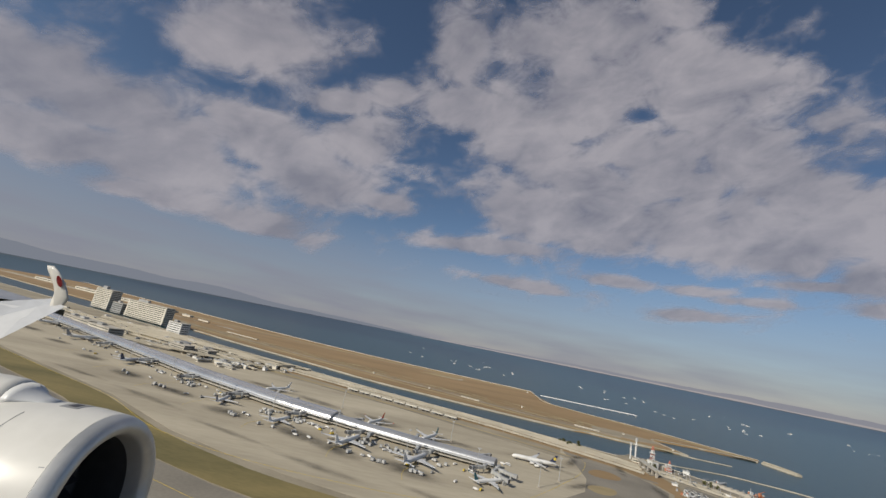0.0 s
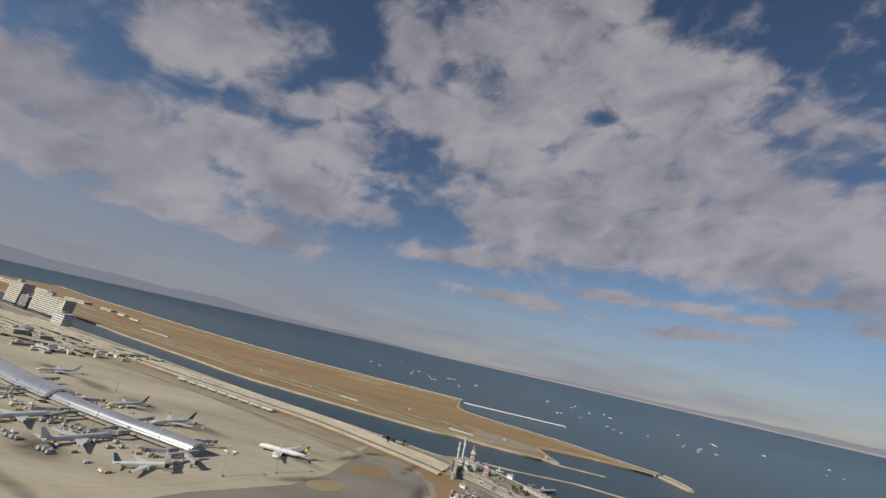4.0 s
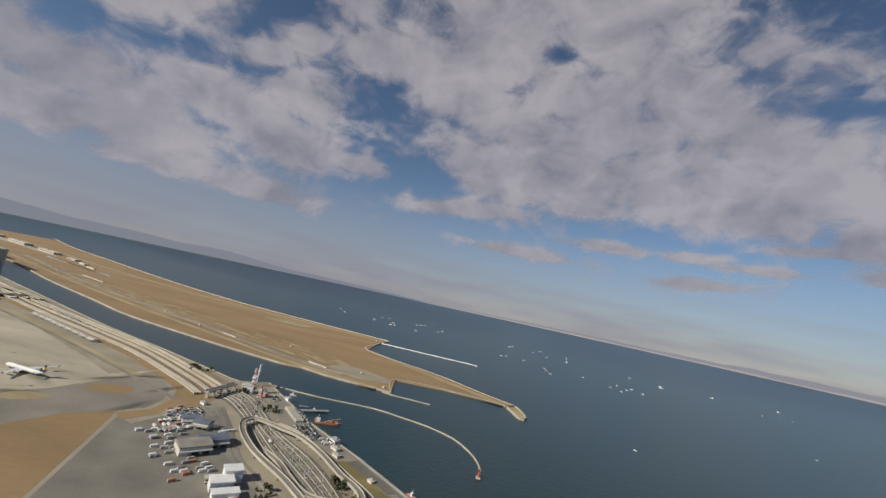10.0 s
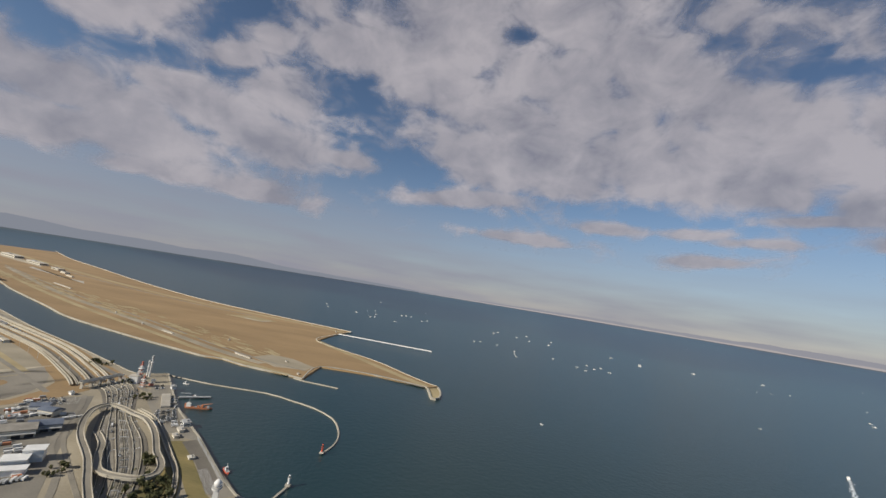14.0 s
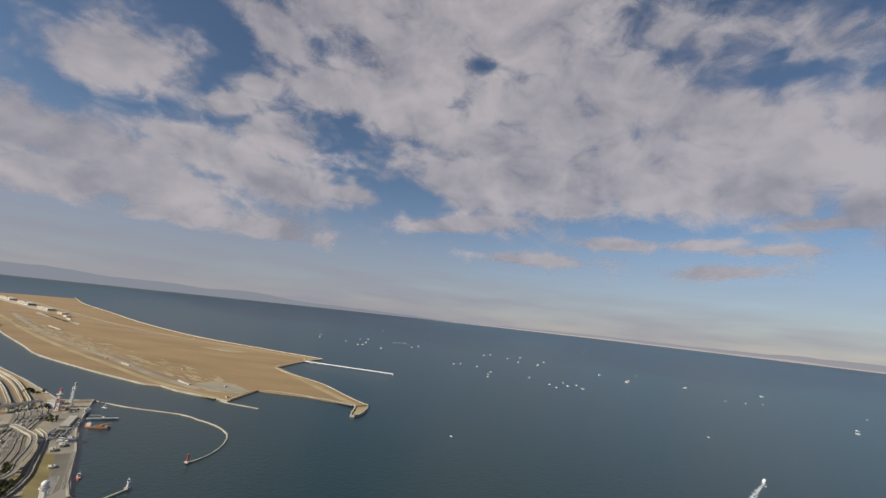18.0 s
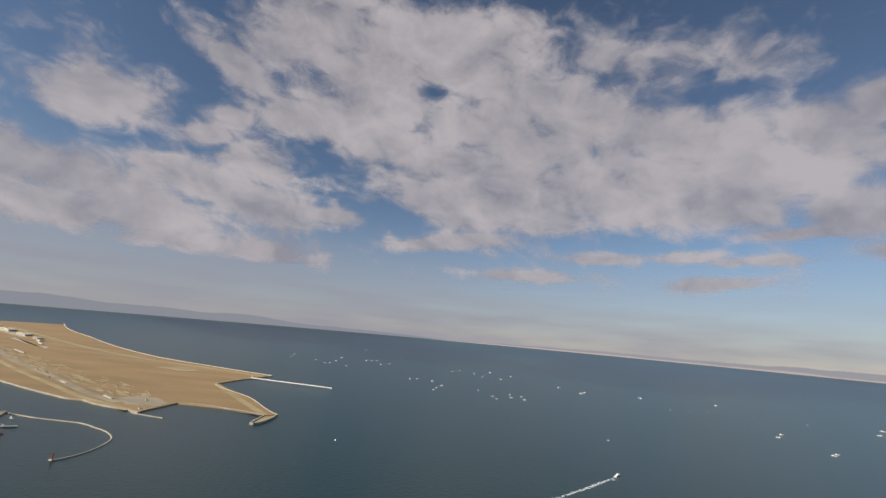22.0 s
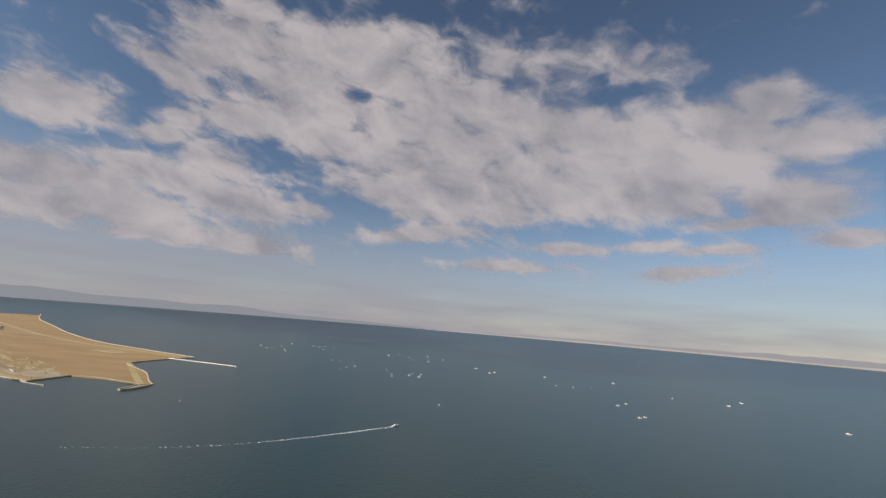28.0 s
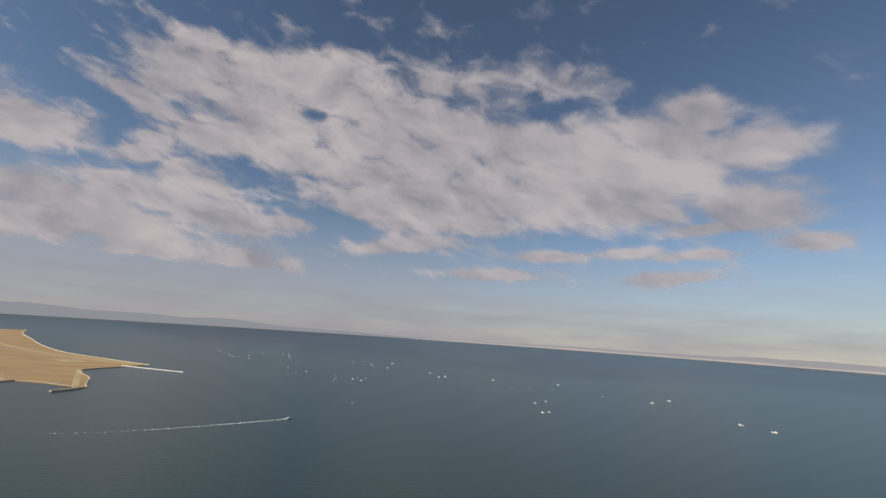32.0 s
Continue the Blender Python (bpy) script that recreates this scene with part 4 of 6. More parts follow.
STRIP = [(-330, 538), (-200, 474), (-60, 408), (35, 368), (79, 349), (110, 332), (140, 313), (160, 300), (173, 290)]
for off, w, z in ((0, 1.5, 1.2), (3.4, 0.9, 0.7), (9.6, 1.7, 1.3), (17.2, 0.9, 0.8), (21, 1.4, 1.2)):
    viaduct([(x + 0.35 * off, y + 0.92 * off) for x, y in STRIP], w, z, "long pale concrete highway viaduct towards the terminal", True, M_DECK)
band("lane", [(x + 0.35 * 13, y + 0.92 * 13.4) for x, y in STRIP[1:]], 3.0, M_ASPHALT, "grey road on the ground between the viaducts", 0.12, "road", 20)
viaduct([ap2(252, 113), ap2(270, 108), ap2(272, 92), ap2(300, 78), ap2(360, 66)], 4.6, 3.0, "curving pale concrete access ramp")
viaduct([ap2(252, 113), ap2(290, 112), ap2(360, 98), ap2(470, 84), ap2(600, 78)], 3.4, 2.6, "pale concrete access road by the channel")
viaduct([ap2(262, 66), ap2(330, 34), ap2(420, 4), ap2(560, -8)], 5.0, 3.4, "raised departures road along the terminal")
band("road", [ap2(-120, 121), ap2(-50, 121), ap2(60, 119.5), ap2(250, 119), ap2(420, 116), ap2(700, 118)], 3.4, M_ROAD, "grey perimeter road beside the channel wall", 0.1, "road", 20)
band("road", [ap2(-95, 76), ap2(-20, 76), ap2(100, 74), ap2(240, 66)], 3.0, M_ROAD, "grey service road between apron and highway", 0.11, "road", 20)

band("lane", [(x + 0.35 * 6.4, y + 0.92 * 6.4) for x, y in STRIP[1:]], 2.6, M_ASPHALT, "dark asphalt road between the viaducts", 0.125, "road", 20)
band("dry_verge", [(x + 3.6, y + 9.4) for x, y in STRIP], 32, M_DRY, "dry brown ground between the highway lanes", 0.037, "grass", 20)
# crossing bridge over the strips
cross = thing("road_bridge", (182, 302, 0), "pale concrete road bridge across the highway", "bridge")
A, B = Vector((180.5, 288, 0)), Vector((184, 315, 0))
part("deck", sweep([A, A.lerp(B, 0.5), B], rect(2.6, 3.4, 4.0)), M_DECK, cross)
for side in (-1, 1):
    part("railing", sweep([A, A.lerp(B, 0.5), B], [(side * 1.3 - 0.1, 4.0), (side * 1.3 + 0.1, 4.0), (side * 1.3 + 0.1, 4.8), (side * 1.3 - 0.1, 4.8)]), M_TIN, cross)
for f in (0.04, 0.25, 0.46, 0.67, 0.96):
    p = A.lerp(B, f)
    part("pier", boxed(p.x, p.y, 0, 1.6, 0.8, 3.5, 10), M_CONCRETE, cross)

# roads running on below the ramp
LEFT = [(178, 292), (187.2, 294), (198.1, 286), (215.4, 268.1), (240.4, 236.1), (267.9, 208.3), (280.6, 191.6), (297, 169)]
RIGHT = [(184, 316), (193, 312), (204.4, 304.1), (235.1, 265.5), (261, 242.9), (279.4, 220.1), (294.2, 196.6), (310, 171)]
sheet("roadbed", LEFT + RIGHT[::-1], M_ASPHALT, "dark asphalt bed of the expressway", 0.1, "road")
for i in range(7):
    f = i / 6
    pts = [(a[0] + (b[0] - a[0]) * f, a[1] + (b[1] - a[1]) * f) for a, b in zip(LEFT, RIGHT)]
    band("road", pts, 1.7 if i % 2 else 1.4, M_ROAD if i % 3 else M_ASPHALT, "grey asphalt expressway lanes", 0.12 + 0.01 * i, "road", 8)
    if i < 6:
        g = f + 1 / 12
        pts = [(a[0] + (b[0] - a[0]) * g, a[1] + (b[1] - a[1]) * g) for a, b in zip(LEFT, RIGHT)]
        tagged(part("kerb", sweep(smooth_line(pts, 8), rect(0.22, 0.0, 0.6)), M_DECK), "pale concrete barrier between carriageways", "barrier", kind="structure")
for i in (1, 3, 4):
    f = i / 6
    pts = [Vector((a[0] + (b[0] - a[0]) * f, a[1] + (b[1] - a[1]) * f, 0)) for a, b in zip(LEFT, RIGHT)]
    fine = smooth_line([tuple(p) for p in pts], 3.0)
    marks = bmesh.new()
    for p, q in list(zip(fine, fine[1:]))[::2]:
        d = q - p
        box(marks, p.x, p.y, 0.2, 1.2, 0.1, 0.02, math.degrees(math.atan2(d.y, d.x)))
    tagged(part("lane_marks", marks, M_WHITE), "broken white lane lines", "markings", kind="stuff")
# railway lines in the middle cutting
for f in (0.54, 0.60):
    pts = [(a[0] + (b[0] - a[0]) * f, a[1] + (b[1] - a[1]) * f) for a, b in zip(LEFT, RIGHT)]
    tagged(part("railway_track", sweep(smooth_line(pts, 8), rect(1.5, 0.05, 0.35)), M_ROCK), "brown ballasted railway track", "railway", kind="structure")

LOOP = [(286.5, 186.4), (273.9, 198.3), (259.6, 213), (238.1, 231), (224.1, 247.6), (217.7, 259.9), (218.4, 266.1), (221.3, 267.9), (228.1, 266.3), (237.6, 262.4), (247.7, 258.8), (259.5, 249.3), (269, 239.1), (278.1, 228), (284.7, 222.1), (289.1, 216.7), (291.3, 210.9), (288.7, 206.7), (283.4, 205.2), (277.4, 205), (270.8, 207), (264.9, 212.1), (257.1, 221.4), (249.1, 231.6), (237.1, 241.2)]
viaduct(LOOP[:20], 2.6, 3.0, "looping pale concrete ramp over the expressway")
viaduct(LOOP[19:], 2.6, 3.0, "inner end of the looping ramp coming down to the road", True, None, 0.2)
band("road", [(272, 185), (257.9, 202.6), (235.4, 220.7), (219, 241.9), (207.2, 261.9), (191.8, 280.5)], 2.4, M_ROAD, "grey feeder road beside the loop", 0.13, "road", 8)
band("road", [(283, 188), (270, 198), (251.8, 212.7), (231.3, 230.4), (215, 253)], 1.8, M_ROAD, "narrow grey slip road beside the loop", 0.14, "road", 8)
viaduct([(231.3, 274.4), (244, 268.7), (254.9, 259.4), (269.5, 245), (283.1, 231.4), (293.3, 220.8), (301.1, 209.5), (305.4, 200.7), (309, 181)], 1.7, 0.5, "pale concrete side road along the loop", False)


# ---- masts and power station by the harbour mouth ----
def lattice_tower(x, y, h, w, label, bands=True):
    t = thing("lattice_tower", (x, y, 0), label, "tower", "masts by the harbour")
    lev = 8
    for i in range(lev):
        z0, z1 = h * i / lev, h * (i + 1) / lev
        r0, r1 = w * (1 - 0.65 * i / lev), w * (1 - 0.65 * (i + 1) / lev)
        c0 = [(r0 * sx, r0 * sy, z0) for sx, sy in ((-1, -1), (1, -1), (1, 1), (-1, 1))]
        c1 = [(r1 * sx, r1 * sy, z1) for sx, sy in ((-1, -1), (1, -1), (1, 1), (-1, 1))]
        paint = (M_FADED if i % 2 else M_WHITE) if bands else M_TIN
        for j in range(4):
            put("leg", tube(bmesh.new(), c0[j], c1[j], 0.15, 0.15, 4), paint, t)
            put("brace", tube(bmesh.new(), c0[j], c1[(j + 1) % 4], 0.085, 0.085, 4), paint, t)
            put("brace", tube(bmesh.new(), c1[j], c0[(j + 1) % 4], 0.085, 0.085, 4), paint, t)
            put("strut", tube(bmesh.new(), c1[j], c1[(j + 1) % 4], 0.085, 0.085, 4), paint, t)
    put("platform", boxed(0, 0, h * 0.72, w * 1.9, w * 1.9, 0.5), M_WHITE, t)
    put("drum_antenna", tube(bmesh.new(), (0, 0, h), (0, 0, h + 1.3), w * 0.42, w * 0.42, 12), M_FADED if bands else M_TIN, t)
    return t


lattice_tower(194.5, 317, 13, 1.5, "red and white lattice radio tower")
lattice_tower(203, 310.5, 6.5, 1.2, "shorter red and white lattice mast")
stack = thing("chimney_mast", (190.5, 331.5, 0), "slim pale grey antenna mast with a drum head", "mast", "masts by the harbour")
put("pole", tube(bmesh.new(), (0, 0, 0), (0, 0, 14.5), 0.6, 0.5, 10), M_WHITE, stack)
put("drum_head", tube(bmesh.new(), (0, 0, 13), (0, 0, 15.4), 0.85, 0.85, 12), M_TIN, stack)
put("gallery", tube(bmesh.new(), (0, 0, 10.4), (0, 0, 10.8), 1.1, 1.1, 12), M_WHITE, stack)
copy_thing(stack, pose(187.5, 333, -4))


def building(name, x, y, sx, sy, h, turn, wall, roof, label, floors=0, cols=6, parapet=True, category="building"):
    """A flat-roofed block: walls, roof slab, parapet, roof plant and window strips floor by floor on all four sides."""
    t = thing(name, (x, y, 0), label, category, "", turn)
    put("wall", boxed(0, 0, 0, sx, sy, h), wall, t)
    put("roof", boxed(0, 0, h, sx + 0.5, sy + 0.5, 0.35), roof, t)
    if parapet:
        put("roof_plant", boxed(sx * 0.18, sy * 0.1, h + 0.35, sx * 0.25, sy * 0.3, 0.12 * h + 0.6), M_GREY, t)
    if floors:
        fh = h / floors
        for f in range(floors):
            z = fh * (f + 0.35)
            for sy2 in (-1, 1):
                put("window", boxed(0, sy2 * (sy / 2 + 0.02), z, sx * 0.92, 0.14, fh * 0.3), M_GLASS, t, "dark window strip")
            for sx2 in (-1, 1):
                put("window", boxed(sx2 * (sx / 2 + 0.02), 0, z, 0.14, sy * 0.8, fh * 0.3), M_GLASS, t, "dark window strip")
    return t


building("plant_building", 193.5, 314.5, 5.5, 4.5, 5.0, 12, M_WHITE, M_CONCRETE, "white plant building at the foot of the masts", 0)
building("plant_annex", 187.5, 325, 6, 3.5, 2.2, -25, M_CREAM, M_CONCRETE, "low pale annex beside the masts", 1)
building("plant_annex", 205, 315.5, 3.0, 2.2, 1.8, -40, M_FADED, M_CONCRETE, "low faded-red equipment block by the masts", 0)
building("pump_house", 201.2, 322, 3, 2, 1.6, -40, M_CREAM, M_TIN, "small pale pump house by the shore", 0)

# ---- works and cargo area ----
def hangar(x, y, sx, sy, h, turn, label, wall=None, roofm=None, bulge=0.9):
    t = thing("cargo_shed", (x, y, 0), label, "shed", "", turn)
    put("wall", boxed(0, 0, 0, sx, sy, h), wall or M_CREAM, t)
    rows = []
    for i in range(2):
        xx = (-1 + 2 * i) * (sx / 2 + 0.3)
        rows.append([Vector((xx, y2 * sy * 0.52, h + 0.2 + bulge * (1.33 - y2 * y2))) for y2 in (-1, -0.6, -0.2, 0.2, 0.6, 1)] + [Vector((xx, y2 * sy * 0.52, h + 0.02)) for y2 in (1, -1)])
    put("roof", lofted(rows), roofm or M_ROOF, t)
    k = max(3, int(sx / 3.2))
    for i in range(k):
        px = -sx / 2 + sx * (i + 0.5) / k
        put("shutter_door", boxed(px, -sy / 2 - 0.03, 0, sx / k * 0.7, 0.16, h * 0.62), M_DARK if i % 3 else M_WHITE, t)
    put("canopy", boxed(0, -sy / 2 - 0.9, h * 0.66, sx, 1.8, 0.2), M_TIN, t)
    return t


YAW = math.degrees(math.atan2(274.6 - 257.5, 218.2 - 205.5))
hangar(213.5, 225.5, 12.5, 9.5, 3.2, YAW - 8, "grey-roofed cargo shed with an open lit front")
hangar(216.5, 235, 12, 8, 2.8, YAW - 8, "dark-roofed cargo shed behind the larger one", M_GREY, M_BLUEROOF)
hangar(195, 252, 7.5, 5.5, 2.6, YAW - 20, "shed with a slate-blue roof", M_WHITE, M_BLUEROOF)
hangar(203, 249.5, 7.5, 5.5, 2.6, YAW - 50, "pale shed with a blue-grey roof", M_CREAM, M_BLUEROOF)
building("warehouse", 239.5, 210, 6.5, 5.5, 4.6, 35, M_WHITE, M_WHITE, "tall white box warehouse", 0, 6, False)
building("warehouse", 239.0, 203, 8, 6, 3.4, 35, M_WHITE, M_WHITE, "lower white warehouse wing", 0, 6, False)
building("warehouse", 243.5, 198, 9, 4, 2.2, 35, M_WHITE, M_WHITE, "low white loading wing of the warehouse", 0, 6, False)
building("office_block", 233.5, 204.5, 3, 2.4, 2.2, 30, M_CREAM, M_CONCRETE, "small cream office by the warehouses", 2)
building("site_office", 185.4, 278.3, 3, 1.6, 1.4, -20, M_WHITE, M_TIN, "small white site office", 0)

# vaulted market hall on the quay
vault = thing("vaulted_hall", (233.3, 293, 0), "hall with a row of white vaulted roofs on the quay", "hall")
d_v = Vector((238.1, 282.3, 0)) - Vector((224.1, 301, 0))
n_v = Vector((-d_v.y, d_v.x, 0)).normalized()
for i in range(7):
    p = Vector((224.1, 301, 0)) + d_v * ((i + 0.5) / 7) + n_v * 2.3
    w = d_v.length / 7
    rows = []
    for e in (-1, 1):
        c = p + n_v * 2.3 * e
        u = d_v.normalized()
        rows.append([c + u * (-w / 2), c + u * (-w / 2) + Vector((0, 0, 1.1)), c + u * (-w * 0.3) + Vector((0, 0, 1.7)), c + Vector((0, 0, 1.95)), c + u * (w * 0.3) + Vector((0, 0, 1.7)), c + u * (w / 2) + Vector((0, 0, 1.1)), c + u * (w / 2)])
    part("vault", lofted(rows), M_CONCRETE, vault)
building("quay_office", 265.4, 266.3, 5, 3.4, 2.2, -42, M_WHITE, M_TIN, "small white office at the end of the hall", 1)
building("quay_office", 220, 316.8, 4, 2.6, 2.0, -42, M_WHITE, M_TIN, "white hut on the quay", 0)
building("quay_shed", 268, 258.5, 5, 2.2, 1.1, -40, M_CREAM, M_CONCRETE, "pale storage shed by the lorry park", 0)
building("quay_shed", 270.6, 251.2, 4.4, 2.0, 1.0, -40, M_CREAM, M_CONCRETE, "low pale storage shed by the lorry park", 0)
building("plinth_block", 291.5, 233.5, 2.6, 2.2, 0.8, -40, M_CREAM, M_CREAM, "pale concrete block on the quay", 0)


# ---- parked vehicles ----
def car(x, y, turn, mat, label):
    t = thing("car", (x, y, 0.09), label, "car", "parked cars", turn)
    body = put("body", boxed(0, 0, 0.16, 2.1, 0.9, 0.38, 0, 0.94), mat, t)
    put("cabin", boxed(-0.1, 0, 0.54, 1.15, 0.8, 0.32, 0, 0.76), M_GLASS, t, "dark glazed cabin")
    for sx in (-0.66, 0.66):
        for sy in (-0.42, 0.42):
            put("wheel", tube(bmesh.new(), (sx, sy - 0.08, 0.2), (sx, sy + 0.08, 0.2), 0.2, 0.2, 8), M_DARK, t)
    return t


def lorry(x, y, turn, mat, label):
    t = thing("lorry", (x, y, 0.09), label, "lorry", "parked lorries", turn)
    put("cargo_box", boxed(-0.35, 0, 0.3, 2.4, 0.85, 0.85), mat, t)
    put("cab", boxed(1.2, 0, 0.2, 0.6, 0.8, 0.8, 0, 0.9), M_WHITE, t)
    for sx in (-1.2, -0.7, 1.1):
        put("axle", boxed(sx, 0, 0, 0.36, 0.8, 0.34), M_DARK, t)
    return t


cars = [car(254.1, 270.7, 40, M_WHITE, "small white car parked on asphalt"), car(256, 269, 40, M_DARK, "black car parked on the asphalt"), car(258, 267.3, 40, M_GREY, "grey car parked on the asphalt"), car(260.1, 265.5, 40, M_SILVER, "silver car parked on the asphalt")]
lorries = [lorry(186.9, 247.7, YAW, M_WHITE, "white box lorry in a row"), lorry(185.9, 244.8, YAW, M_ORANGE, "rust-red lorry in a row"), lorry(188.4, 250.7, YAW, M_TIN, "silver lorry in a row")]
rnd = random.Random(21)
u_v = d_v.normalized()


def rows_of(makers, weights, origin, along, across, n_long, n_wide, gap_long, gap_wide, turn, fill):
    for i in range(n_long):
        for j in range(n_wide):
            if rnd.random() < fill:
                p = origin + along * gap_long * i + across * gap_wide * j
                copy_thing(rnd.choices(makers, weights)[0], pose(p.x + rnd.uniform(-0.3, 0.3), p.y + rnd.uniform(-0.3, 0.3), 0.09, 0, 0, turn + rnd.choice((0, 180)) + rnd.uniform(-4, 4)))


QT = math.degrees(math.atan2(u_v.y, u_v.x))
rows_of(cars, (3, 4, 2, 2), Vector((246.7, 282.1, 0)), u_v, -n_v, 12, 4, 1.55, 2.7, QT + 90, 0.75)
rows_of(cars, (3, 2, 2, 2), Vector((211, 318.5, 0)), u_v, -n_v, 7, 2, 1.7, 3.0, QT + 90, 0.6)
rows_of(lorries, (5, 0, 2), Vector((262, 268.9, 0)), u_v, -n_v, 4, 2, 2.0, 4.2, QT + 90, 0.7)
rows_of(lorries, (6, 1, 1), Vector((189.1, 251.6, 0)), Vector((math.cos(radians(YAW)), math.sin(radians(YAW)), 0)) * -1, Vector((-math.sin(radians(YAW)), math.cos(radians(YAW)), 0)) * -1, 7, 3, 2.0, 5.6, YAW + 90, 0.7)
rows_of(cars, (5, 1, 1, 3), Vector((178.4, 258.6, 0)), Vector((math.cos(radians(YAW)), math.sin(radians(YAW)), 0)), Vector((math.sin(radians(YAW)), -math.cos(radians(YAW)), 0)), 10, 4, 1.7, 3.2, YAW + 90, 0.75)
rows_of(lorries, (4, 0, 3), Vector((247, 192, 0)), Vector((math.cos(radians(YAW)), math.sin(radians(YAW)), 0)), Vector((math.sin(radians(YAW)), -math.cos(radians(YAW)), 0)), 5, 1, 1.6, 6.0, YAW + 60, 1.0)
for k in range(16):
    f = rnd.uniform(0.05, 0.95)
    i = rnd.randrange(0, 5)
    g = rnd.choice((1, 2, 3, 4, 5)) / 6
    a = Vector((*LEFT[i], 0)).lerp(Vector((*LEFT[i + 1], 0)), f)
    b = Vector((*RIGHT[i], 0)).lerp(Vector((*RIGHT[i + 1], 0)), f)
    p = a.lerp(b, g)
    d = Vector((*LEFT[i + 1], 0)) - Vector((*LEFT[i], 0))
    copy_thing(rnd.choice(cars + lorries[:1]), pose(p.x, p.y, 0.2, 0, 0, math.degrees(math.atan2(d.y, d.x))))

rows_of(lorries, (5, 0, 3), Vector((250, 268, 0)), u_v, -n_v, 9, 2, 1.5, 3.4, QT + 90, 0.6)
rows_of(cars, (4, 2, 2, 3), Vector((232, 300, 0)), u_v, n_v, 14, 2, 1.5, 2.2, QT + 90, 0.6)
rows_of(cars, (4, 2, 2, 3), Vector((205, 300, 0)), Vector((0.62, -0.78, 0)), Vector((0.78, 0.62, 0)), 9, 2, 1.8, 2.6, -52, 0.5)

# landside car parks: long rows beside the channel
for s0, d0, ns in ((380, 98, 40), (380, 104, 40), (440, 84, 30)):
    rows_of(cars, (4, 2, 2, 3), ap(s0, d0), AA, NN, ns, 1, 4.2, 3.0, IN, 0.8)
rows_of(lorries, (6, 0, 1), ap(95, 110), AA, NN, 26, 1, 5.5, 3.0, IN, 0.7)

# ---- landside buildings ----
TW = math.degrees(math.atan2(AA.y, AA.x))
building("hotel", -378, 636, 92, 13, 24, TW, M_CREAM, M_CONCRETE, "broad cream hotel slab with rows of windows", 9)
building("hotel_tower", -484, 692, 44, 15, 30, TW, M_CREAM, M_CONCRETE, "tall cream hotel block with a stepped top", 11)
building("station_block", -438, 664, 26, 13, 15, TW, M_GREY, M_CONCRETE, "grey mid-height block between the hotels", 5)
building("office_tower", -286, 556, 26, 12, 13, TW, M_WHITE, M_CONCRETE, "white office block by the channel", 5)
for s, d, sx, sy, h, lab in ((430, 4, 34, 13, 9, "grey multi-storey car park with open decks"), (475, 8, 30, 13, 9, "grey open-deck car park beside the terminal"), (352, 34, 20, 10, 7, "low striped grey block in the loop road"), (330, 46, 14, 9, 6, "cream service block by the loop road"), (510, 14, 28, 12, 8, "grey flat-roofed block near the hall")):
    p = ap(s, d)
    building("parking_garage", p.x, p.y, sx, sy, h, TW, M_CONCRETE, M_CONCRETE, lab, 4)
p = ap(366, 44)
drum = thing("water_tank", (p.x, p.y, 0), "squat round concrete tank", "tank")
put("tank", tube(bmesh.new(), (0, 0, 0), (0, 0, 7), 6, 6, 20), M_CONCRETE, drum)
put("lid", tube(bmesh.new(), (0, 0, 7), (0, 0, 8.2), 6.2, 3.0, 20), M_GREY, drum)
# long low cargo sheds with dark bays beside the highway
for i in range(9):
    x = -32 + 10.4 * i
    hangar(x, 396.5 - 0.44 * (x + 32) - 7.5, 10.4, 3.4, 1.8, TW + 180, "low pale cargo shed with dark loading bays", M_CREAM, M_DECK, 0.2)

# far buildings on the second island
for x, y, sx, sy, h, lab in ((-640, 985, 90, 16, 5, "long low pale hangar on the second island"), (-800, 1062, 110, 18, 6, "long low terminal building on the second island"), (-980, 1150, 120, 18, 6, "long pale building far along the second island"), (-520, 925, 40, 12, 4, "low pale shed on the second island"), (-455, 880, 24, 8, 3.5, "small pale shed on the second island"), (86, 486, 22, 1.6, 0.7, "long thin white shed on the second island"), (200.9, 439.1, 24, 1.5, 0.7, "long thin white shed near the basin"), (-262, 694, 70, 2.2, 0.9, "very long low white shed by the channel"), (-400, 838, 30, 3, 2, "thin white store on the second island")):
    building("low_shed", x, y, sx, sy, h, TW, M_CREAM, M_CONCRETE, lab, 1 if sy > 10 else 0, 6, sy > 6)
for x, y in ((215, 700), (-60, 790), (160, 740), (271.2, 407.7), (150, 500), (40, 505), (-30, 545), (243.2, 445.9)):
    building("equipment_hut", x, y, 2.0, 1.4, 1.0, TW, M_CREAM, M_CONCRETE, "small pale equipment hut in the dry grass", 0)

# portal frames over the railway cutting
def portal(a, b, lab):
    t = thing("railway_portal", (a.x, a.y, 0), lab, "gantry", "portals over the railway")
    for p in (a, b):
        part("post", boxed(p.x, p.y, 0, 0.18, 0.18, 2.6), M_TIN, t)
    d = b - a
    m = (a + b) / 2
    part("beam", boxed(m.x, m.y, 2.6, d.length + 0.3, 0.22, 0.28, math.degrees(math.atan2(d.y, d.x))), M_TIN, t)


for i in range(2, 7):
    for f in (0.15, 0.55, 0.9):
        a = Vector((*LEFT[i], 0)).lerp(Vector((*LEFT[i + 1], 0)), f)
        b = Vector((*RIGHT[i], 0)).lerp(Vector((*RIGHT[i + 1], 0)), f)
        portal(a.lerp(b, 0.49), a.lerp(b, 0.65), "slim grey portal frame over the railway")

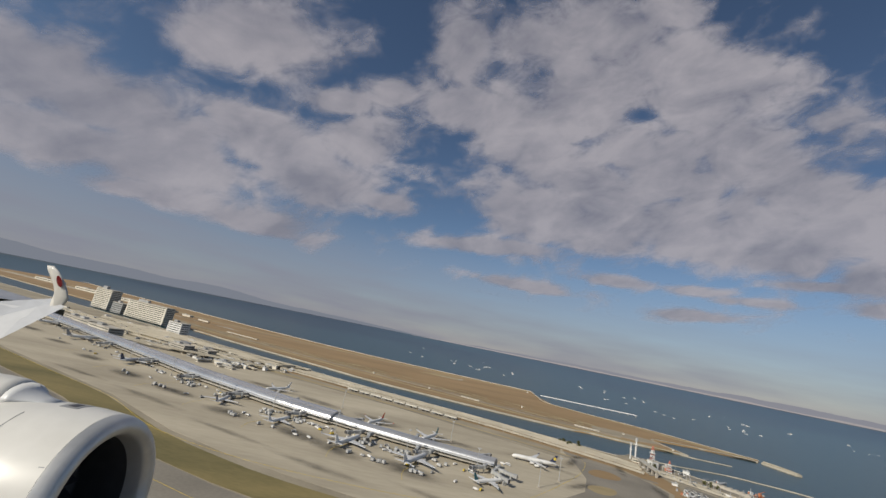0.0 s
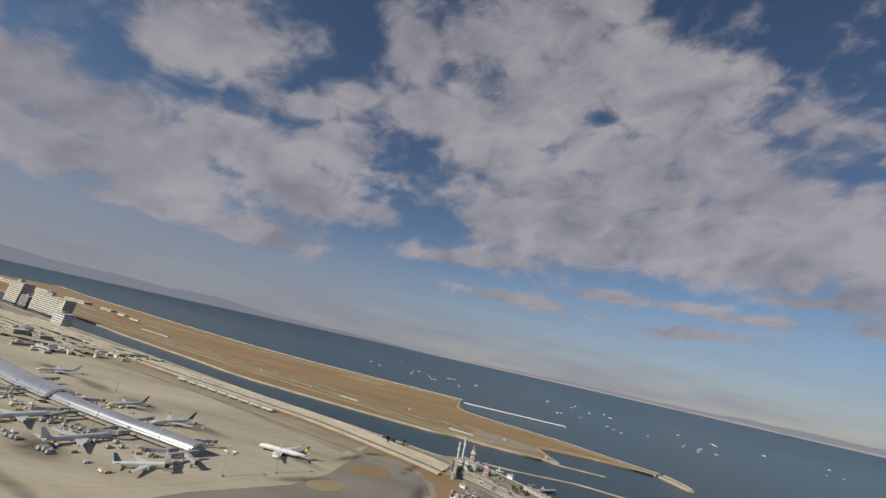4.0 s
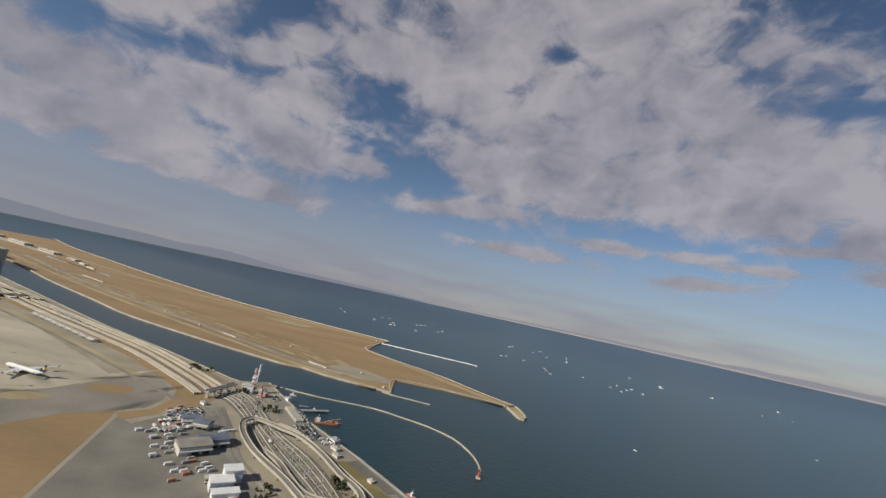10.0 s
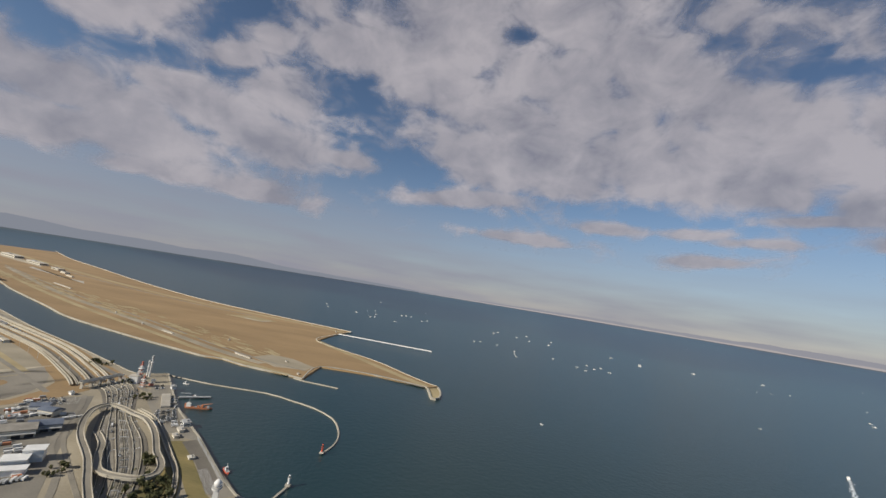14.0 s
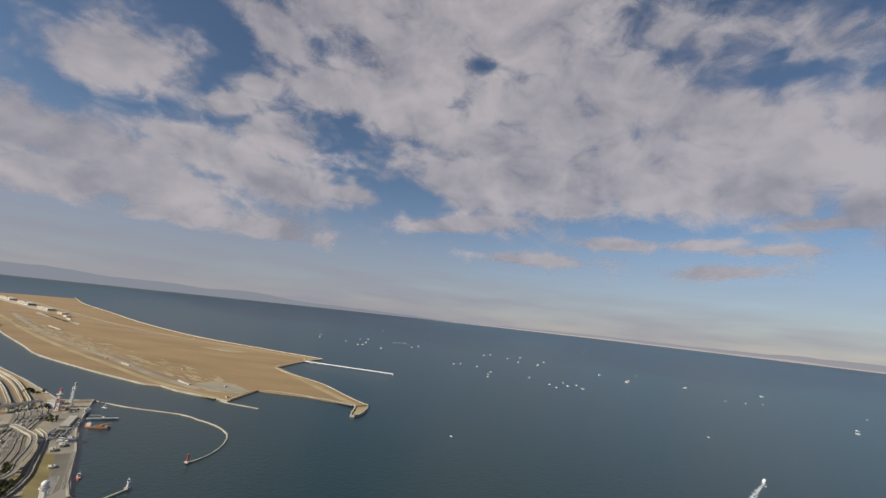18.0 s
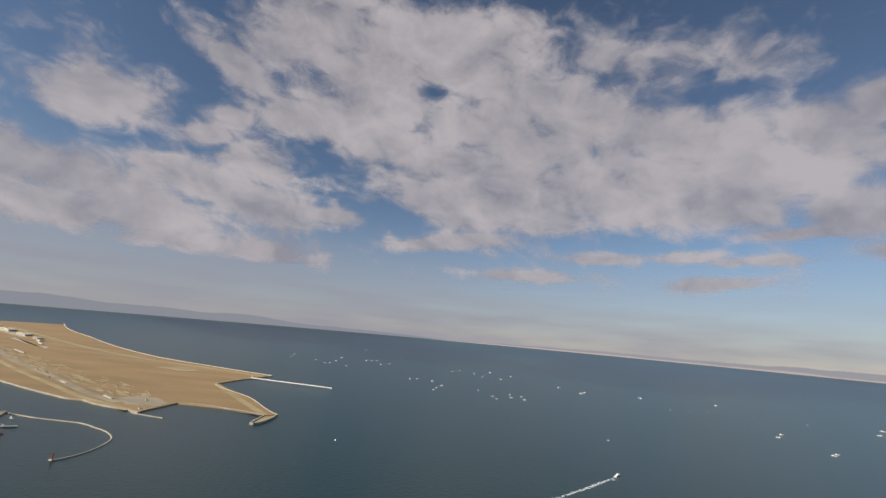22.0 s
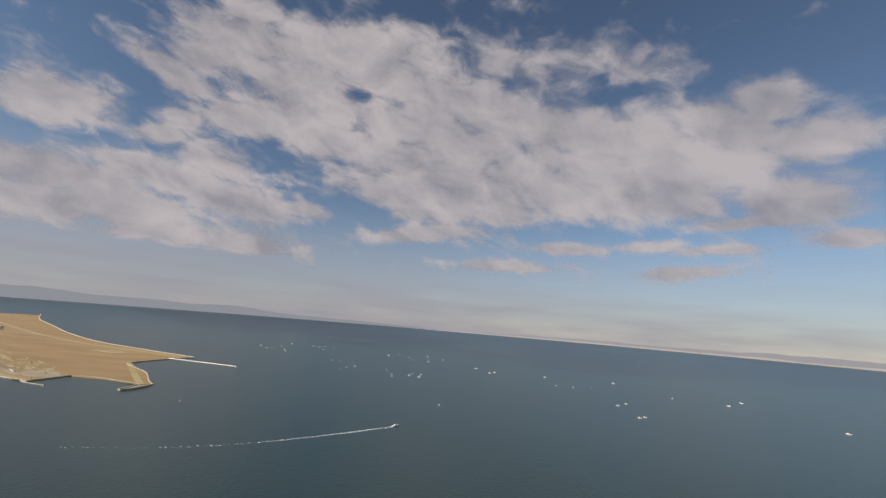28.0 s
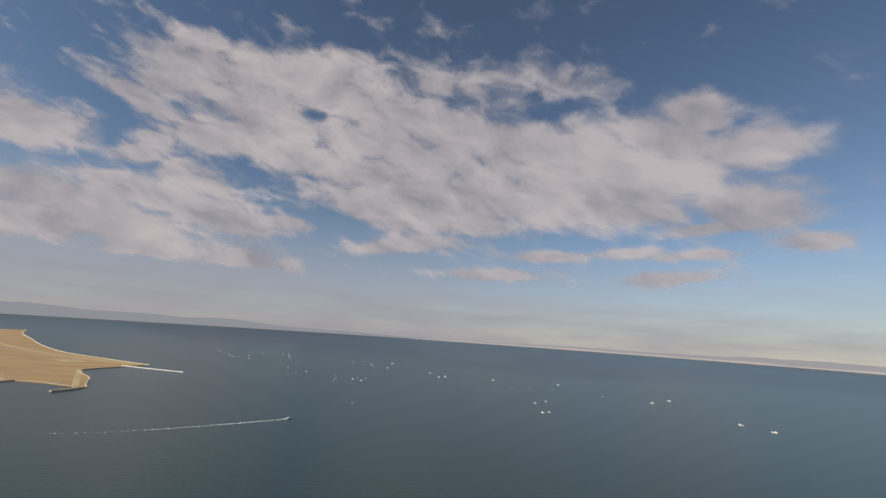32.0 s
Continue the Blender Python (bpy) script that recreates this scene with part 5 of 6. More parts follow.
# yard clutter: stacked containers, pallets of goods, bay lines
def container(x, y, turn, mat, lab):
    t = thing("shipping_container", (x, y, 0.06), lab, "container", "containers in the cargo yard", turn)
    put("box_body", boxed(0, 0, 0.05, 2.6, 1.0, 1.05), mat, t)
    put("door", boxed(1.31, 0, 0.08, 0.04, 0.92, 0.98), M_GREY, t)
    for sx in (-1.25, 1.25):
        put("skid", boxed(sx, 0, 0, 0.16, 1.0, 0.06), M_DARK, t)
    return t


boxes = [container(188.8, 255.1, YAW, M_WHITE, "white shipping container in the yard"), container(190.3, 256.1, YAW, M_ORANGE, "rust-red shipping container in the yard"), container(191.8, 257.9, YAW, M_GREY, "grey shipping container in the yard")]
rnd = random.Random(41)
for cx, cy, n, sp in ((196.7, 246.8, 16, 6), (182.9, 261.1, 14, 7), (221.1, 211.8, 16, 8), (205.4, 220.3, 12, 6), (191.9, 233.4, 14, 8), (213, 252, 8, 4), (245.7, 198.4, 8, 4)):
    for i in range(n):
        p = Vector((cx, cy, 0)) + Vector((math.cos(radians(YAW)), math.sin(radians(YAW)), 0)) * round(rnd.uniform(-sp, sp) / 2.9) * 2.9 + Vector((-math.sin(radians(YAW)), math.cos(radians(YAW)), 0)) * round(rnd.uniform(-sp, sp) / 1.3) * 1.3
        copy_thing(rnd.choices(boxes, (3, 1, 4))[0], pose(p.x, p.y, 0.06, 0, 0, YAW + rnd.choice((0, 0, 180)) + rnd.uniform(-2, 2)))
bm = bmesh.new()
for i in range(26):
    p = Vector((302, 226.5, 0)).lerp(Vector((316, 211, 0)), i / 25)
    box(bm, p.x, p.y, 0.095, 4.2, 0.12, 0.015, 42)
for i in range(30):
    p = Vector((177.2, 255.2, 0)) + Vector((math.cos(radians(YAW)), math.sin(radians(YAW)), 0)) * i * 0.9
    for j in range(4):
        q = p + Vector((math.sin(radians(YAW)), -math.cos(radians(YAW)), 0)) * (j * 3.2)
        box(bm, q.x, q.y, 0.06, 2.2, 0.08, 0.015, YAW + 90)
tagged(part("bay_lines", bm, M_WHITE), "worn white parking bay lines", "markings", kind="stuff")


# ---- ships and boats ----
def ship(x, y, turn, L, W, hull, label, crane=False, bridge_at=-0.3, name="ship", rust=False):
    t = thing(name, (x, y, -1.2), label, "ship", "", turn)
    rows = []
    for f, w, z in ((-0.5, 0.75, 0.9), (-0.35, 1.0, 0.8), (0.2, 1.0, 0.85), (0.4, 0.6, 1.05), (0.5, 0.06, 1.3)):
        rows.append([Vector((f * L, -W / 2 * w * 0.8, -0.4)), Vector((f * L, W / 2 * w * 0.8, -0.4)), Vector((f * L, W / 2 * w, z * W * 0.35)), Vector((f * L, -W / 2 * w, z * W * 0.35))])
    body = put("hull", lofted(rows), hull, t)
    put("deck", boxed(0.0, 0, W * 0.3, L * 0.78, W * 0.8, 0.12), M_ORANGE if rust else M_GREY, t)
    house = put("wheelhouse", boxed(bridge_at * L, 0, W * 0.3, L * 0.16, W * 0.6, W * 0.75), M_WHITE, t)
    put("window", boxed(bridge_at * L + L * 0.081, 0, W * 0.75, 0.1, W * 0.5, W * 0.16), M_GLASS, house)
    put("mast", tube(bmesh.new(), (bridge_at * L, 0, W), (bridge_at * L, 0, W * 1.8), 0.12, 0.07, 6), M_WHITE, t)
    put("funnel", boxed(bridge_at * L - L * 0.12, 0, W * 0.3, L * 0.06, W * 0.25, W * 0.7), M_ORANGE, t)
    if crane:
        put("crane_post", boxed(L * 0.12, 0, W * 0.3, 1.0, 1.0, W * 0.6), M_ORANGE, t)
        put("crane_jib", tube(bmesh.new(), (L * 0.12, 0, W * 0.85), (L * 0.48, 0, W * 1.35), 0.3, 0.15, 6), M_ORANGE, t)
        for i in range(7):
            put("cargo", boxed(-0.1 * L + i * L * 0.075, (i % 3 - 1) * W * 0.22, W * 0.32, 1.3, 1.1, 0.6 + 0.25 * (i % 4)), M_ORANGE if i % 2 else M_GREY, t)
    return t


ship(253.5, 295, 15, 15.5, 2.8, M_ORANGE, "rust-red dredger moored off the quay", True, -0.38, rust=True)
ship(217, 334.6, -14, 5, 1.6, M_WHITE, "small white launch by the quay", False, -0.1)
ship(310.6, 231, -42, 6, 2.0, M_RED, "red and white tug beside the quay", False, 0.0, "tug")
jet = thing("jetty", (241, 323, -2), "grey steel jetty with a moored white barge", "jetty")
part("deck", sweep([Vector((232.8, 305.3, 0)), Vector((240.5, 310.5, 0)), Vector((248.2, 315.5, 0))], rect(2.0, -0.6, 0.0)), M_TIN, jet)
for i in range(6):
    p = Vector((232.8, 305.3, 0)).lerp(Vector((248.2, 315.5, 0)), i / 5)
    part("pile", tube(bmesh.new(), (p.x, p.y, -4), (p.x, p.y, 0), 0.3), M_CONCRETE, jet)
part("gangway", boxed(232, 313, 0.0, 6, 0.8, 0.3, 25), M_TIN, jet)
ship(242.5, 313.6, 28, 9, 1.5, M_WHITE, "long white barge beside the jetty", False, -0.4, "barge")


def fishing_boat(x, y, turn, k):
    t = thing("fishing_boat", (x, y, -1.2), "small white fishing boat out on the bay", "boat", "boats on the bay", turn)
    rows = []
    for f, w, z in ((-0.5, 0.8, 0.8), (0.1, 1.0, 0.85), (0.35, 0.7, 1.0), (0.5, 0.05, 1.25)):
        rows.append([Vector((f * 8, -1.3 * w * 0.7, -0.3)), Vector((f * 8, 1.3 * w * 0.7, -0.3)), Vector((f * 8, 1.3 * w, z)), Vector((f * 8, -1.3 * w, z))])
    put("hull", lofted(rows), M_WHITE, t)
    put("wheelhouse", boxed(-1.4, 0, 0.8, 2.0, 1.5, 1.2, 0, 0.85), M_WHITE, t)
    put("window", boxed(-0.42, 0, 1.4, 0.12, 1.2, 0.4), M_GLASS, t)
    put("mast", tube(bmesh.new(), (-1.2, 0, 2.0), (-1.2, 0, 3.6), 0.08, 0.05, 6), M_TIN, t)
    t.scale = (k, k, k)
    return t


first_boat = fishing_boat(807, 1057, 20, 1.2)
BOATS_LINE = [(46, 1169), (11, 1260), (136, 1142), (189, 1081), (198, 1096), (139, 1263), (186, 1171), (156, 1298), (258, 1061), (246, 1277), (67, 1853), (258, 1298), (270, 1319), (316, 1196), (328, 1251), (297, 1582)]
BOATS_MID = [(457, 921), (471, 936), (508, 923), (536, 859), (529, 789), (530, 821), (527, 1210), (546, 1266), (593, 1201), (617, 1134), (639, 1292), (667, 1122), (698, 1223), (612, 850), (640, 788), (647, 758), (674, 834), (675, 797), (696, 822), (698, 784)]
BOATS_FAR = [(842, 980), (855, 1008), (981, 1012), (1149, 1023), (1670, 2234), (2346, 3414), (1033, 2102), (2780, 3274), (2445, 2562), (1055, 683), (1077, 710), (1301, 816), (1359, 878), (1480, 2500), (1057, 590), (1068, 600), (1367, 640), (1390, 600)]
BOATS_SMALL = [(490, 392), (985, 869), (1022, 871), (1062, 886), (1119, 911), (1214, 852), (771, 528), (930, 1160), (1650, 1300), (1480, 1500)]
rnd = random.Random(8)
for x, y in BOATS_LINE + BOATS_MID + BOATS_FAR + BOATS_SMALL:
    b = copy_thing(first_boat, pose(x, y, sea_level(x, y), 0, 0, rnd.choice((-40, 140)) + rnd.uniform(-25, 25)))
    k = 0.38 if (x, y) in BOATS_SMALL else rnd.uniform(0.8, 1.0) if math.hypot(x - 450, y) > 1050 else rnd.uniform(0.55, 0.7)
    b.scale = (k, k, k)

# the motor boat with its long wake
motor = thing("motor_boat", (741, 394, -1.2), "white motor boat heading a long wake", "boat", "", 50)
rows = []
for f, w, z in ((-0.5, 0.85, 1.0), (0.1, 1.0, 1.0), (0.35, 0.7, 1.2), (0.5, 0.05, 1.5)):
    rows.append([Vector((f * 12, -1.2 * w * 0.7, -0.3)), Vector((f * 12, 2.0 * w * 0.7, -0.3)), Vector((f * 12, 2.0 * w, z)), Vector((f * 12, -1.2 * w, z))])
put("hull", lofted(rows), M_WHITE, motor)
put("cabin", boxed(-0.5, 0, 1.0, 4.5, 2.6, 1.5, 0, 0.8), M_WHITE, motor)
put("windscreen", boxed(1.5, 0, 1.5, 0.3, 2.2, 0.7), M_GLASS, motor)
motor.scale = (0.7, 0.7, 0.7)
WAKE = [(738, 390), (726, 376), (694, 340), (658, 304), (622, 275), (580, 250), (530, 232)]
line = smooth_line(WAKE, 3.0)
rnd = random.Random(4)
bm = bmesh.new()
for i, p in enumerate(line[:-1]):
    f = i / len(line)
    d = (line[i + 1] - p).normalized()
    n = Vector((-d.y, d.x, 0))
    for k in range(max(1, int(7 * (1 - f) ** 1.5))):
        off = rnd.gauss(0, 0.6 + 0.5 * f)
        q = p + n * off + d * rnd.uniform(-1.5, 1.5)
        r = rnd.uniform(0.35, 1.1) * (1 - 0.6 * f)
        a = math.degrees(math.atan2(d.y, d.x)) + rnd.uniform(-25, 25)
        box(bm, q.x, q.y, -1.22, r * 3.2, r, 0.10, a, 0.6)
tagged(part("wake", bm, M_FOAM), "broken white foam of the boat's wake", "wake", kind="stuff")

# ---- harbour lights and the radar dome ----
def light_tower(x, y, mat, label, h):
    t = thing("light_tower", (x, y, -0.5), label, "lighthouse", "harbour lights")
    put("plinth", boxed(0, 0, 0, 2.2, 2.2, 0.7), M_CONCRETE, t)
    put("tower", tube(bmesh.new(), (0, 0, 0.8), (0, 0, h), 0.6, 0.4, 12), mat, t)
    put("gallery", tube(bmesh.new(), (0, 0, h), (0, 0, h + 0.25), 0.75, 0.75, 12), mat, t)
    put("lantern", tube(bmesh.new(), (0, 0, h + 0.25), (0, 0, h + 1.1), 0.5, 0.4, 10), M_GLASS, t)
    put("cap", tube(bmesh.new(), (0, 0, h + 1.1), (0, 0, h + 1.6), 0.6, 0.05, 10), mat, t)
    return t


light_tower(343.5, 265, M_RED, "small red light tower on the breakwater's end", 3.2)
light_tower(341, 228, M_WHITE, "small white light tower on a short breakwater", 3.2)
dome = thing("radar_tower", (321, 205, 0), "white radar tower topped by a round dome", "radar tower")
put("shaft", boxed(0, 0, 0, 2.0, 2.0, 5.6, 20), M_WHITE, dome)
put("deck", tube(bmesh.new(), (0, 0, 5.6), (0, 0, 5.95), 1.9, 1.9, 16), M_WHITE, dome)
put("railing", tube(bmesh.new(), (0, 0, 5.95), (0, 0, 6.4), 1.85, 1.85, 16), M_TIN, dome)
bm = bmesh.new()
bmesh.ops.create_uvsphere(bm, u_segments=24, v_segments=14, radius=1.45, matrix=Matrix.Translation((0, 0, 7.5)))
put("dome", bm, M_WHITE, dome, "white spherical radar dome", True)
for z in (1.4, 2.9, 4.4):
    put("window", boxed(-0.3, -0.98, z, 0.7, 0.2, 0.4, 20), M_GLASS, dome)

# fence along the quay
fence = thing("quay_fence", (288.7, 238.3, 0), "grey post-and-wire fence along the quay", "fence")
F0, F1 = Vector((281, 253.2, 0)), Vector((317.5, 216.5, 0))
for i in range(40):
    p = F0.lerp(F1, i / 39)
    part("post", boxed(p.x, p.y, 0, 0.14, 0.14, 1.6), M_TIN, fence)
for z in (0.6, 1.1, 1.55):
    part("rail", sweep([F0, F0.lerp(F1, 0.5), F1], rect(0.08, z, z + 0.07)), M_TIN, fence)


# ---- trees ----
def leaf_clump(bm, rnd, c, r, n):
    for _ in range(n):
        d = Vector((rnd.gauss(0, 1), rnd.gauss(0, 1), rnd.gauss(0, 0.8)))
        d = d.normalized() * r * rnd.random() ** 0.4
        p = c + d
        a, b = Vector((rnd.gauss(0, 1), rnd.gauss(0, 1), rnd.gauss(0, 1))).normalized(), Vector((rnd.gauss(0, 1), rnd.gauss(0, 1), rnd.gauss(0, 1))).normalized()
        s = rnd.uniform(0.18, 0.42)
        vs = [bm.verts.new(p + a * s), bm.verts.new(p + b * s), bm.verts.new(p - a * s * 0.8), bm.verts.new(p - b * s * 0.9)]
        bm.faces.new(vs)


def tree(x, y, h, seed):
    rnd = random.Random(seed)
    t = thing("tree", (x, y, 0), "dark evergreen tree with a ragged crown", "tree", "trees by the expressway")
    bm = bmesh.new()
    tube(bm, (0, 0, 0), (0.1, 0, h * 0.55), 0.2, 0.11, 7)
    for i in range(4):
        a = i * 1.6 + rnd.random()
        tube(bm, (0.08, 0, h * (0.3 + 0.06 * i)), (math.cos(a) * h * 0.25, math.sin(a) * h * 0.25, h * (0.55 + 0.08 * i)), 0.08, 0.03, 5)
    put("trunk", bm, M_BARK, t)
    bm = bmesh.new()
    for i in range(9):
        a = rnd.uniform(0, 6.28)
        r = h * rnd.uniform(0.05, 0.3)
        leaf_clump(bm, rnd, Vector((math.cos(a) * r, math.sin(a) * r, h * rnd.uniform(0.42, 0.92))), h * rnd.uniform(0.14, 0.24), 46)
    put("crown", bm, M_LEAF, t)
    return t


grown = [tree(288.7, 200, 3.4, 1), tree(292.5, 206, 2.8, 2), tree(298.2, 210, 2.4, 3)]
rnd = random.Random(9)
spots = []
for _ in range(46):
    f, g = rnd.random(), rnd.uniform(-1, 1)
    spots.append((290 + 14 * f + 5.5 * g * (0.5 + f), 214 - 24 * f + 3.0 * g))
spots += [(rnd.uniform(276, 283), rnd.uniform(219, 227)) for _ in range(10)]
spots += [(rnd.uniform(216, 224), rnd.uniform(288, 295)) for _ in range(9)]
spots += [(rnd.uniform(251, 258), rnd.uniform(200, 211)) for _ in range(9)]
spots += [(rnd.uniform(188, 196), rnd.uniform(310, 316)) for _ in range(6)]
spots += [(ap(rnd.uniform(-42, -22), 122 + rnd.uniform(-2, 2)).x, ap(rnd.uniform(-42, -22), 122).y) for _ in range(14)]
spots += [(ap(rnd.uniform(330, 380), rnd.uniform(46, 56)).x, ap(rnd.uniform(330, 380), 50).y) for _ in range(16)]
for x, y in spots:
    k = rnd.uniform(0.55, 1.1)
    c = copy_thing(rnd.choice(grown), pose(x, y, 0, 0, 0, rnd.uniform(0, 360)))
    c.scale = (k, k, k)

# scrub: low clumps over the verge
bm = bmesh.new()
rnd = random.Random(31)
for _ in range(150):
    c = Vector((rnd.uniform(278, 310), rnd.uniform(169, 225), 0.25))
    if -0.95 * (c.x - 278) + 225 < c.y:
        continue
    leaf_clump(bm, rnd, c, rnd.uniform(0.3, 0.8), 14)
tagged(part("scrub", bm, M_LEAF), "low dark scrub over the verge", "scrub", kind="stuff")


# ---- lamp columns along the expressway ----
def street_lamp(x, y, turn):
    t = thing("street_lamp", (x, y, 0), "tall grey expressway lamp column", "street lamp", "expressway lamps", turn)
    put("pole", tube(bmesh.new(), (0, 0, 0), (0, 0, 5.6), 0.12, 0.07, 6), M_TIN, t)
    put("arm", tube(bmesh.new(), (0, 0, 5.5), (1.2, 0, 5.9), 0.06, 0.05, 5), M_TIN, t)
    put("lamp_head", boxed(1.4, 0, 5.85, 0.7, 0.25, 0.15), M_WHITE, t)
    return t


lamp = street_lamp(*LEFT[1], 40)
for i in range(5):
    for f in (0.1, 0.45, 0.8):
        for g in (0.25, 0.75):
            a = Vector((*LEFT[i], 0)).lerp(Vector((*LEFT[i + 1], 0)), f)
            b = Vector((*RIGHT[i], 0)).lerp(Vector((*RIGHT[i + 1], 0)), f)
            p = a.lerp(b, g)
            copy_thing(lamp, pose(p.x, p.y, 0, 0, 0, 40))
for s in range(-90, 260, 22):
    p = ap(s, 94.5 + (6 if s < -20 else 0))
    copy_thing(lamp, pose(p.x, p.y, 0, 0, 0, IN))


# ---- dark soft stains where aircraft stand ----
M_STAIN = bpy.data.materials.new("rubber_and_oil_stain")
M_STAIN.use_nodes = True
tn, tl = M_STAIN.node_tree.nodes, M_STAIN.node_tree.links
soot, patchy, fade = tn.new("ShaderNodeAttribute"), tn.new("ShaderNodeTexNoise"), tn.new("ShaderNodeMath")
soot.attribute_name = "soot"
patchy.inputs["Scale"].default_value, patchy.inputs["Detail"].default_value = 0.16, 6
t_geo = tn.new("ShaderNodeNewGeometry")
tl.new(t_geo.outputs["Position"], patchy.inputs[0])
fade.operation, fade.use_clamp = "MULTIPLY", True
tl.new(soot.outputs["Fac"], fade.inputs[0])
tl.new(patchy.outputs[0], fade.inputs[1])
tn["Principled BSDF"].inputs["Base Color"].default_value = (0.055, 0.052, 0.045, 1)
tn["Principled BSDF"].inputs["Roughness"].default_value = 0.9
tl.new(fade.outputs[0], tn["Principled BSDF"].inputs["Alpha"])


def stains(spots):
    verts, faces, soots = [], [], []
    for n, (x, y, a, b, turn, deep) in enumerate(spots):
        c, s = math.cos(radians(turn)), math.sin(radians(turn))
        base = len(verts)
        verts.append((x, y, 0.075 + 0.0005 * n))
        soots.append(deep)
        for q, level in ((0.4, 0.75), (0.72, 0.28), (1.0, 0.0)):
            for i in range(20):
                w = 2 * math.pi * i / 20
                u, v = a * q * math.cos(w), b * q * math.sin(w)
                verts.append((x + c * u - s * v, y + s * u + c * v, 0.075 + 0.0005 * n))
                soots.append(deep * level)
        for i in range(20):
            j = (i + 1) % 20
            faces.append((base, base + 1 + i, base + 1 + j))
            for r in (0, 1):
                o = base + 1 + 20 * r
                faces.append((o + i, o + 20 + i, o + 20 + j, o + j))
    mesh = bpy.data.meshes.new("apron_stains")
    mesh.from_pydata(verts, [], faces)
    mesh.attributes.new("soot", "FLOAT", "POINT").data.foreach_set("value", soots)
    mesh.materials.append(M_STAIN)
    tagged(new("apron_stains", mesh), "soft dark rubber and oil stains on concrete", "stains", kind="stuff")


rnd = random.Random(17)
spots = [(*tp2(s, front(s) - 30 - rnd.uniform(0, 5)), rnd.uniform(15, 21), rnd.uniform(6, 9), AX + rnd.uniform(-8, 8), 1.1) for s in (34, 74, 100, 150, 200, 252, 310, 380, 450)]
spots += [(*tp2(s, front(max(s, 0)) + 44 + rnd.uniform(-5, 5)), rnd.uniform(16, 26), rnd.uniform(5, 9), AX + rnd.uniform(-8, 8), 0.8) for s in (-20, 40, 95, 150, 205)]
spots += [(*tp2(s, front(max(s, 0)) - rnd.uniform(48, 62)), rnd.uniform(24, 40), rnd.uniform(3, 6), AX + rnd.uniform(-6, 6), 0.6) for s in (0, 60, 120, 190, 260)]
spots += [(x, y, 16, 4, turn, 0.9) for x, y, turn in ((123.5, 286.7, 60), (132.4, 301.6, 30), (109.4, 240.1, 35), (156.9, 289.5, 70), (161.6, 254, 80))]
stains(spots)


# ---- painted lines on taxiways and runway ----
def painted(name, pts, width, mat, label, z, dash=0.0):
    line = smooth_line(pts, 4.0)
    bm = bmesh.new()
    if dash:
        for i in range(0, len(line) - 1, 3):
            p, q = line[i], line[i + 1]
            d = q - p
            box(bm, p.x, p.y, z - 0.02, dash, width, 0.02, math.degrees(math.atan2(d.y, d.x)))
    else:
        sweep(line, rect(width, z - 0.02, z), bm)
    return tagged(part(name, bm, mat), label, "markings", kind="stuff")


painted("taxi_line", [(-336.4, 307), (-258.4, 271), (-195.4, 239), (-143.4, 212), (-96.4, 179), (-60.4, 162), (-30.4, 151), (33.6, 138), (93.6, 131), (153.6, 127)], 0.2, M_YELLOW, "yellow taxiway centre line", 0.12)
painted("taxi_line", [(-330, 338), (-246, 296), (-183, 264), (-131, 238), (-84, 204), (-22, 188), (50, 192), (104, 244), (132, 286), (134, 306)], 0.2, M_YELLOW, "yellow taxi lane line along the apron", 0.085)
painted("runway_line", [(-400, 230), (-290, 180), (-170, 118), (-80, 84), (30, 58), (180, 38), (360, 20)], 0.9, M_WHITE, "broken white runway centre line", 0.09, 6.0)
for s in (34, 74, 128, 176, 224, 280, 340):
    painted("stand_line", [tp2(s, front(s) - 12), tp2(s, front(s) - 34), tp2(s - 6, front(s) - 46)], 0.16, M_YELLOW, "yellow lead-in line of an aircraft stand", 0.11)

# ---- dense landside clutter between the wing and the channel ----
rnd = random.Random(77)
for s0, d0, ns, nd in ((292, 88, 26, 2), (300, 56, 18, 2), (480, 46, 22, 3), (560, 62, 20, 2)):
    rows_of(cars, (5, 1, 2, 3), ap(s0, d0), AA, NN, ns, nd, 3.4, 3.6, IN, 0.7)
kinds = (("kiosk", "low white roofed kiosk by the access roads", M_WHITE), ("plant_room", "pale concrete plant room by the access roads", M_CONCRETE), ("covered_walk", "long pale covered walkway beside the road", M_CREAM), ("service_block", "grey service block behind the terminal", M_GREY))
for i in range(120):
    name, lab, mat = kinds[i % 4]
    p = ap(rnd.uniform(262, 720) if i < 60 else rnd.uniform(250, 420), rnd.uniform(24, 100))
    long = rnd.uniform(10, 24) if name == "covered_walk" else rnd.uniform(3, 7)
    building(name, p.x, p.y, long, rnd.uniform(1.8, 4), rnd.uniform(1.0, 2.8), TW + rnd.choice((0, 0, 90)), mat, rnd.choice((M_WHITE, M_CONCRETE, M_TIN)), lab, 1 if i % 3 == 0 else 0, 4, i % 2 == 0)
for d0, d1, s0, s1, w, z in ((96, 88, 280, 620, 2.4, 2.0), (84, 74, 270, 560, 2.4, 3.0), (50, 40, 262, 520, 2.6, 1.4), (60, 52, 300, 640, 3.0, 2.6), (72, 66, 310, 690, 3.2, 1.8), (44, 30, 330, 600, 3.0, 4.0)):
    viaduct([ap2(s0, d0), ap2((2 * s0 + s1) / 3, d0 + 2), ap2((s0 + 2 * s1) / 3, d1 + 2), ap2(s1, d1)], w, z, "pale raised access road among the landside blocks")

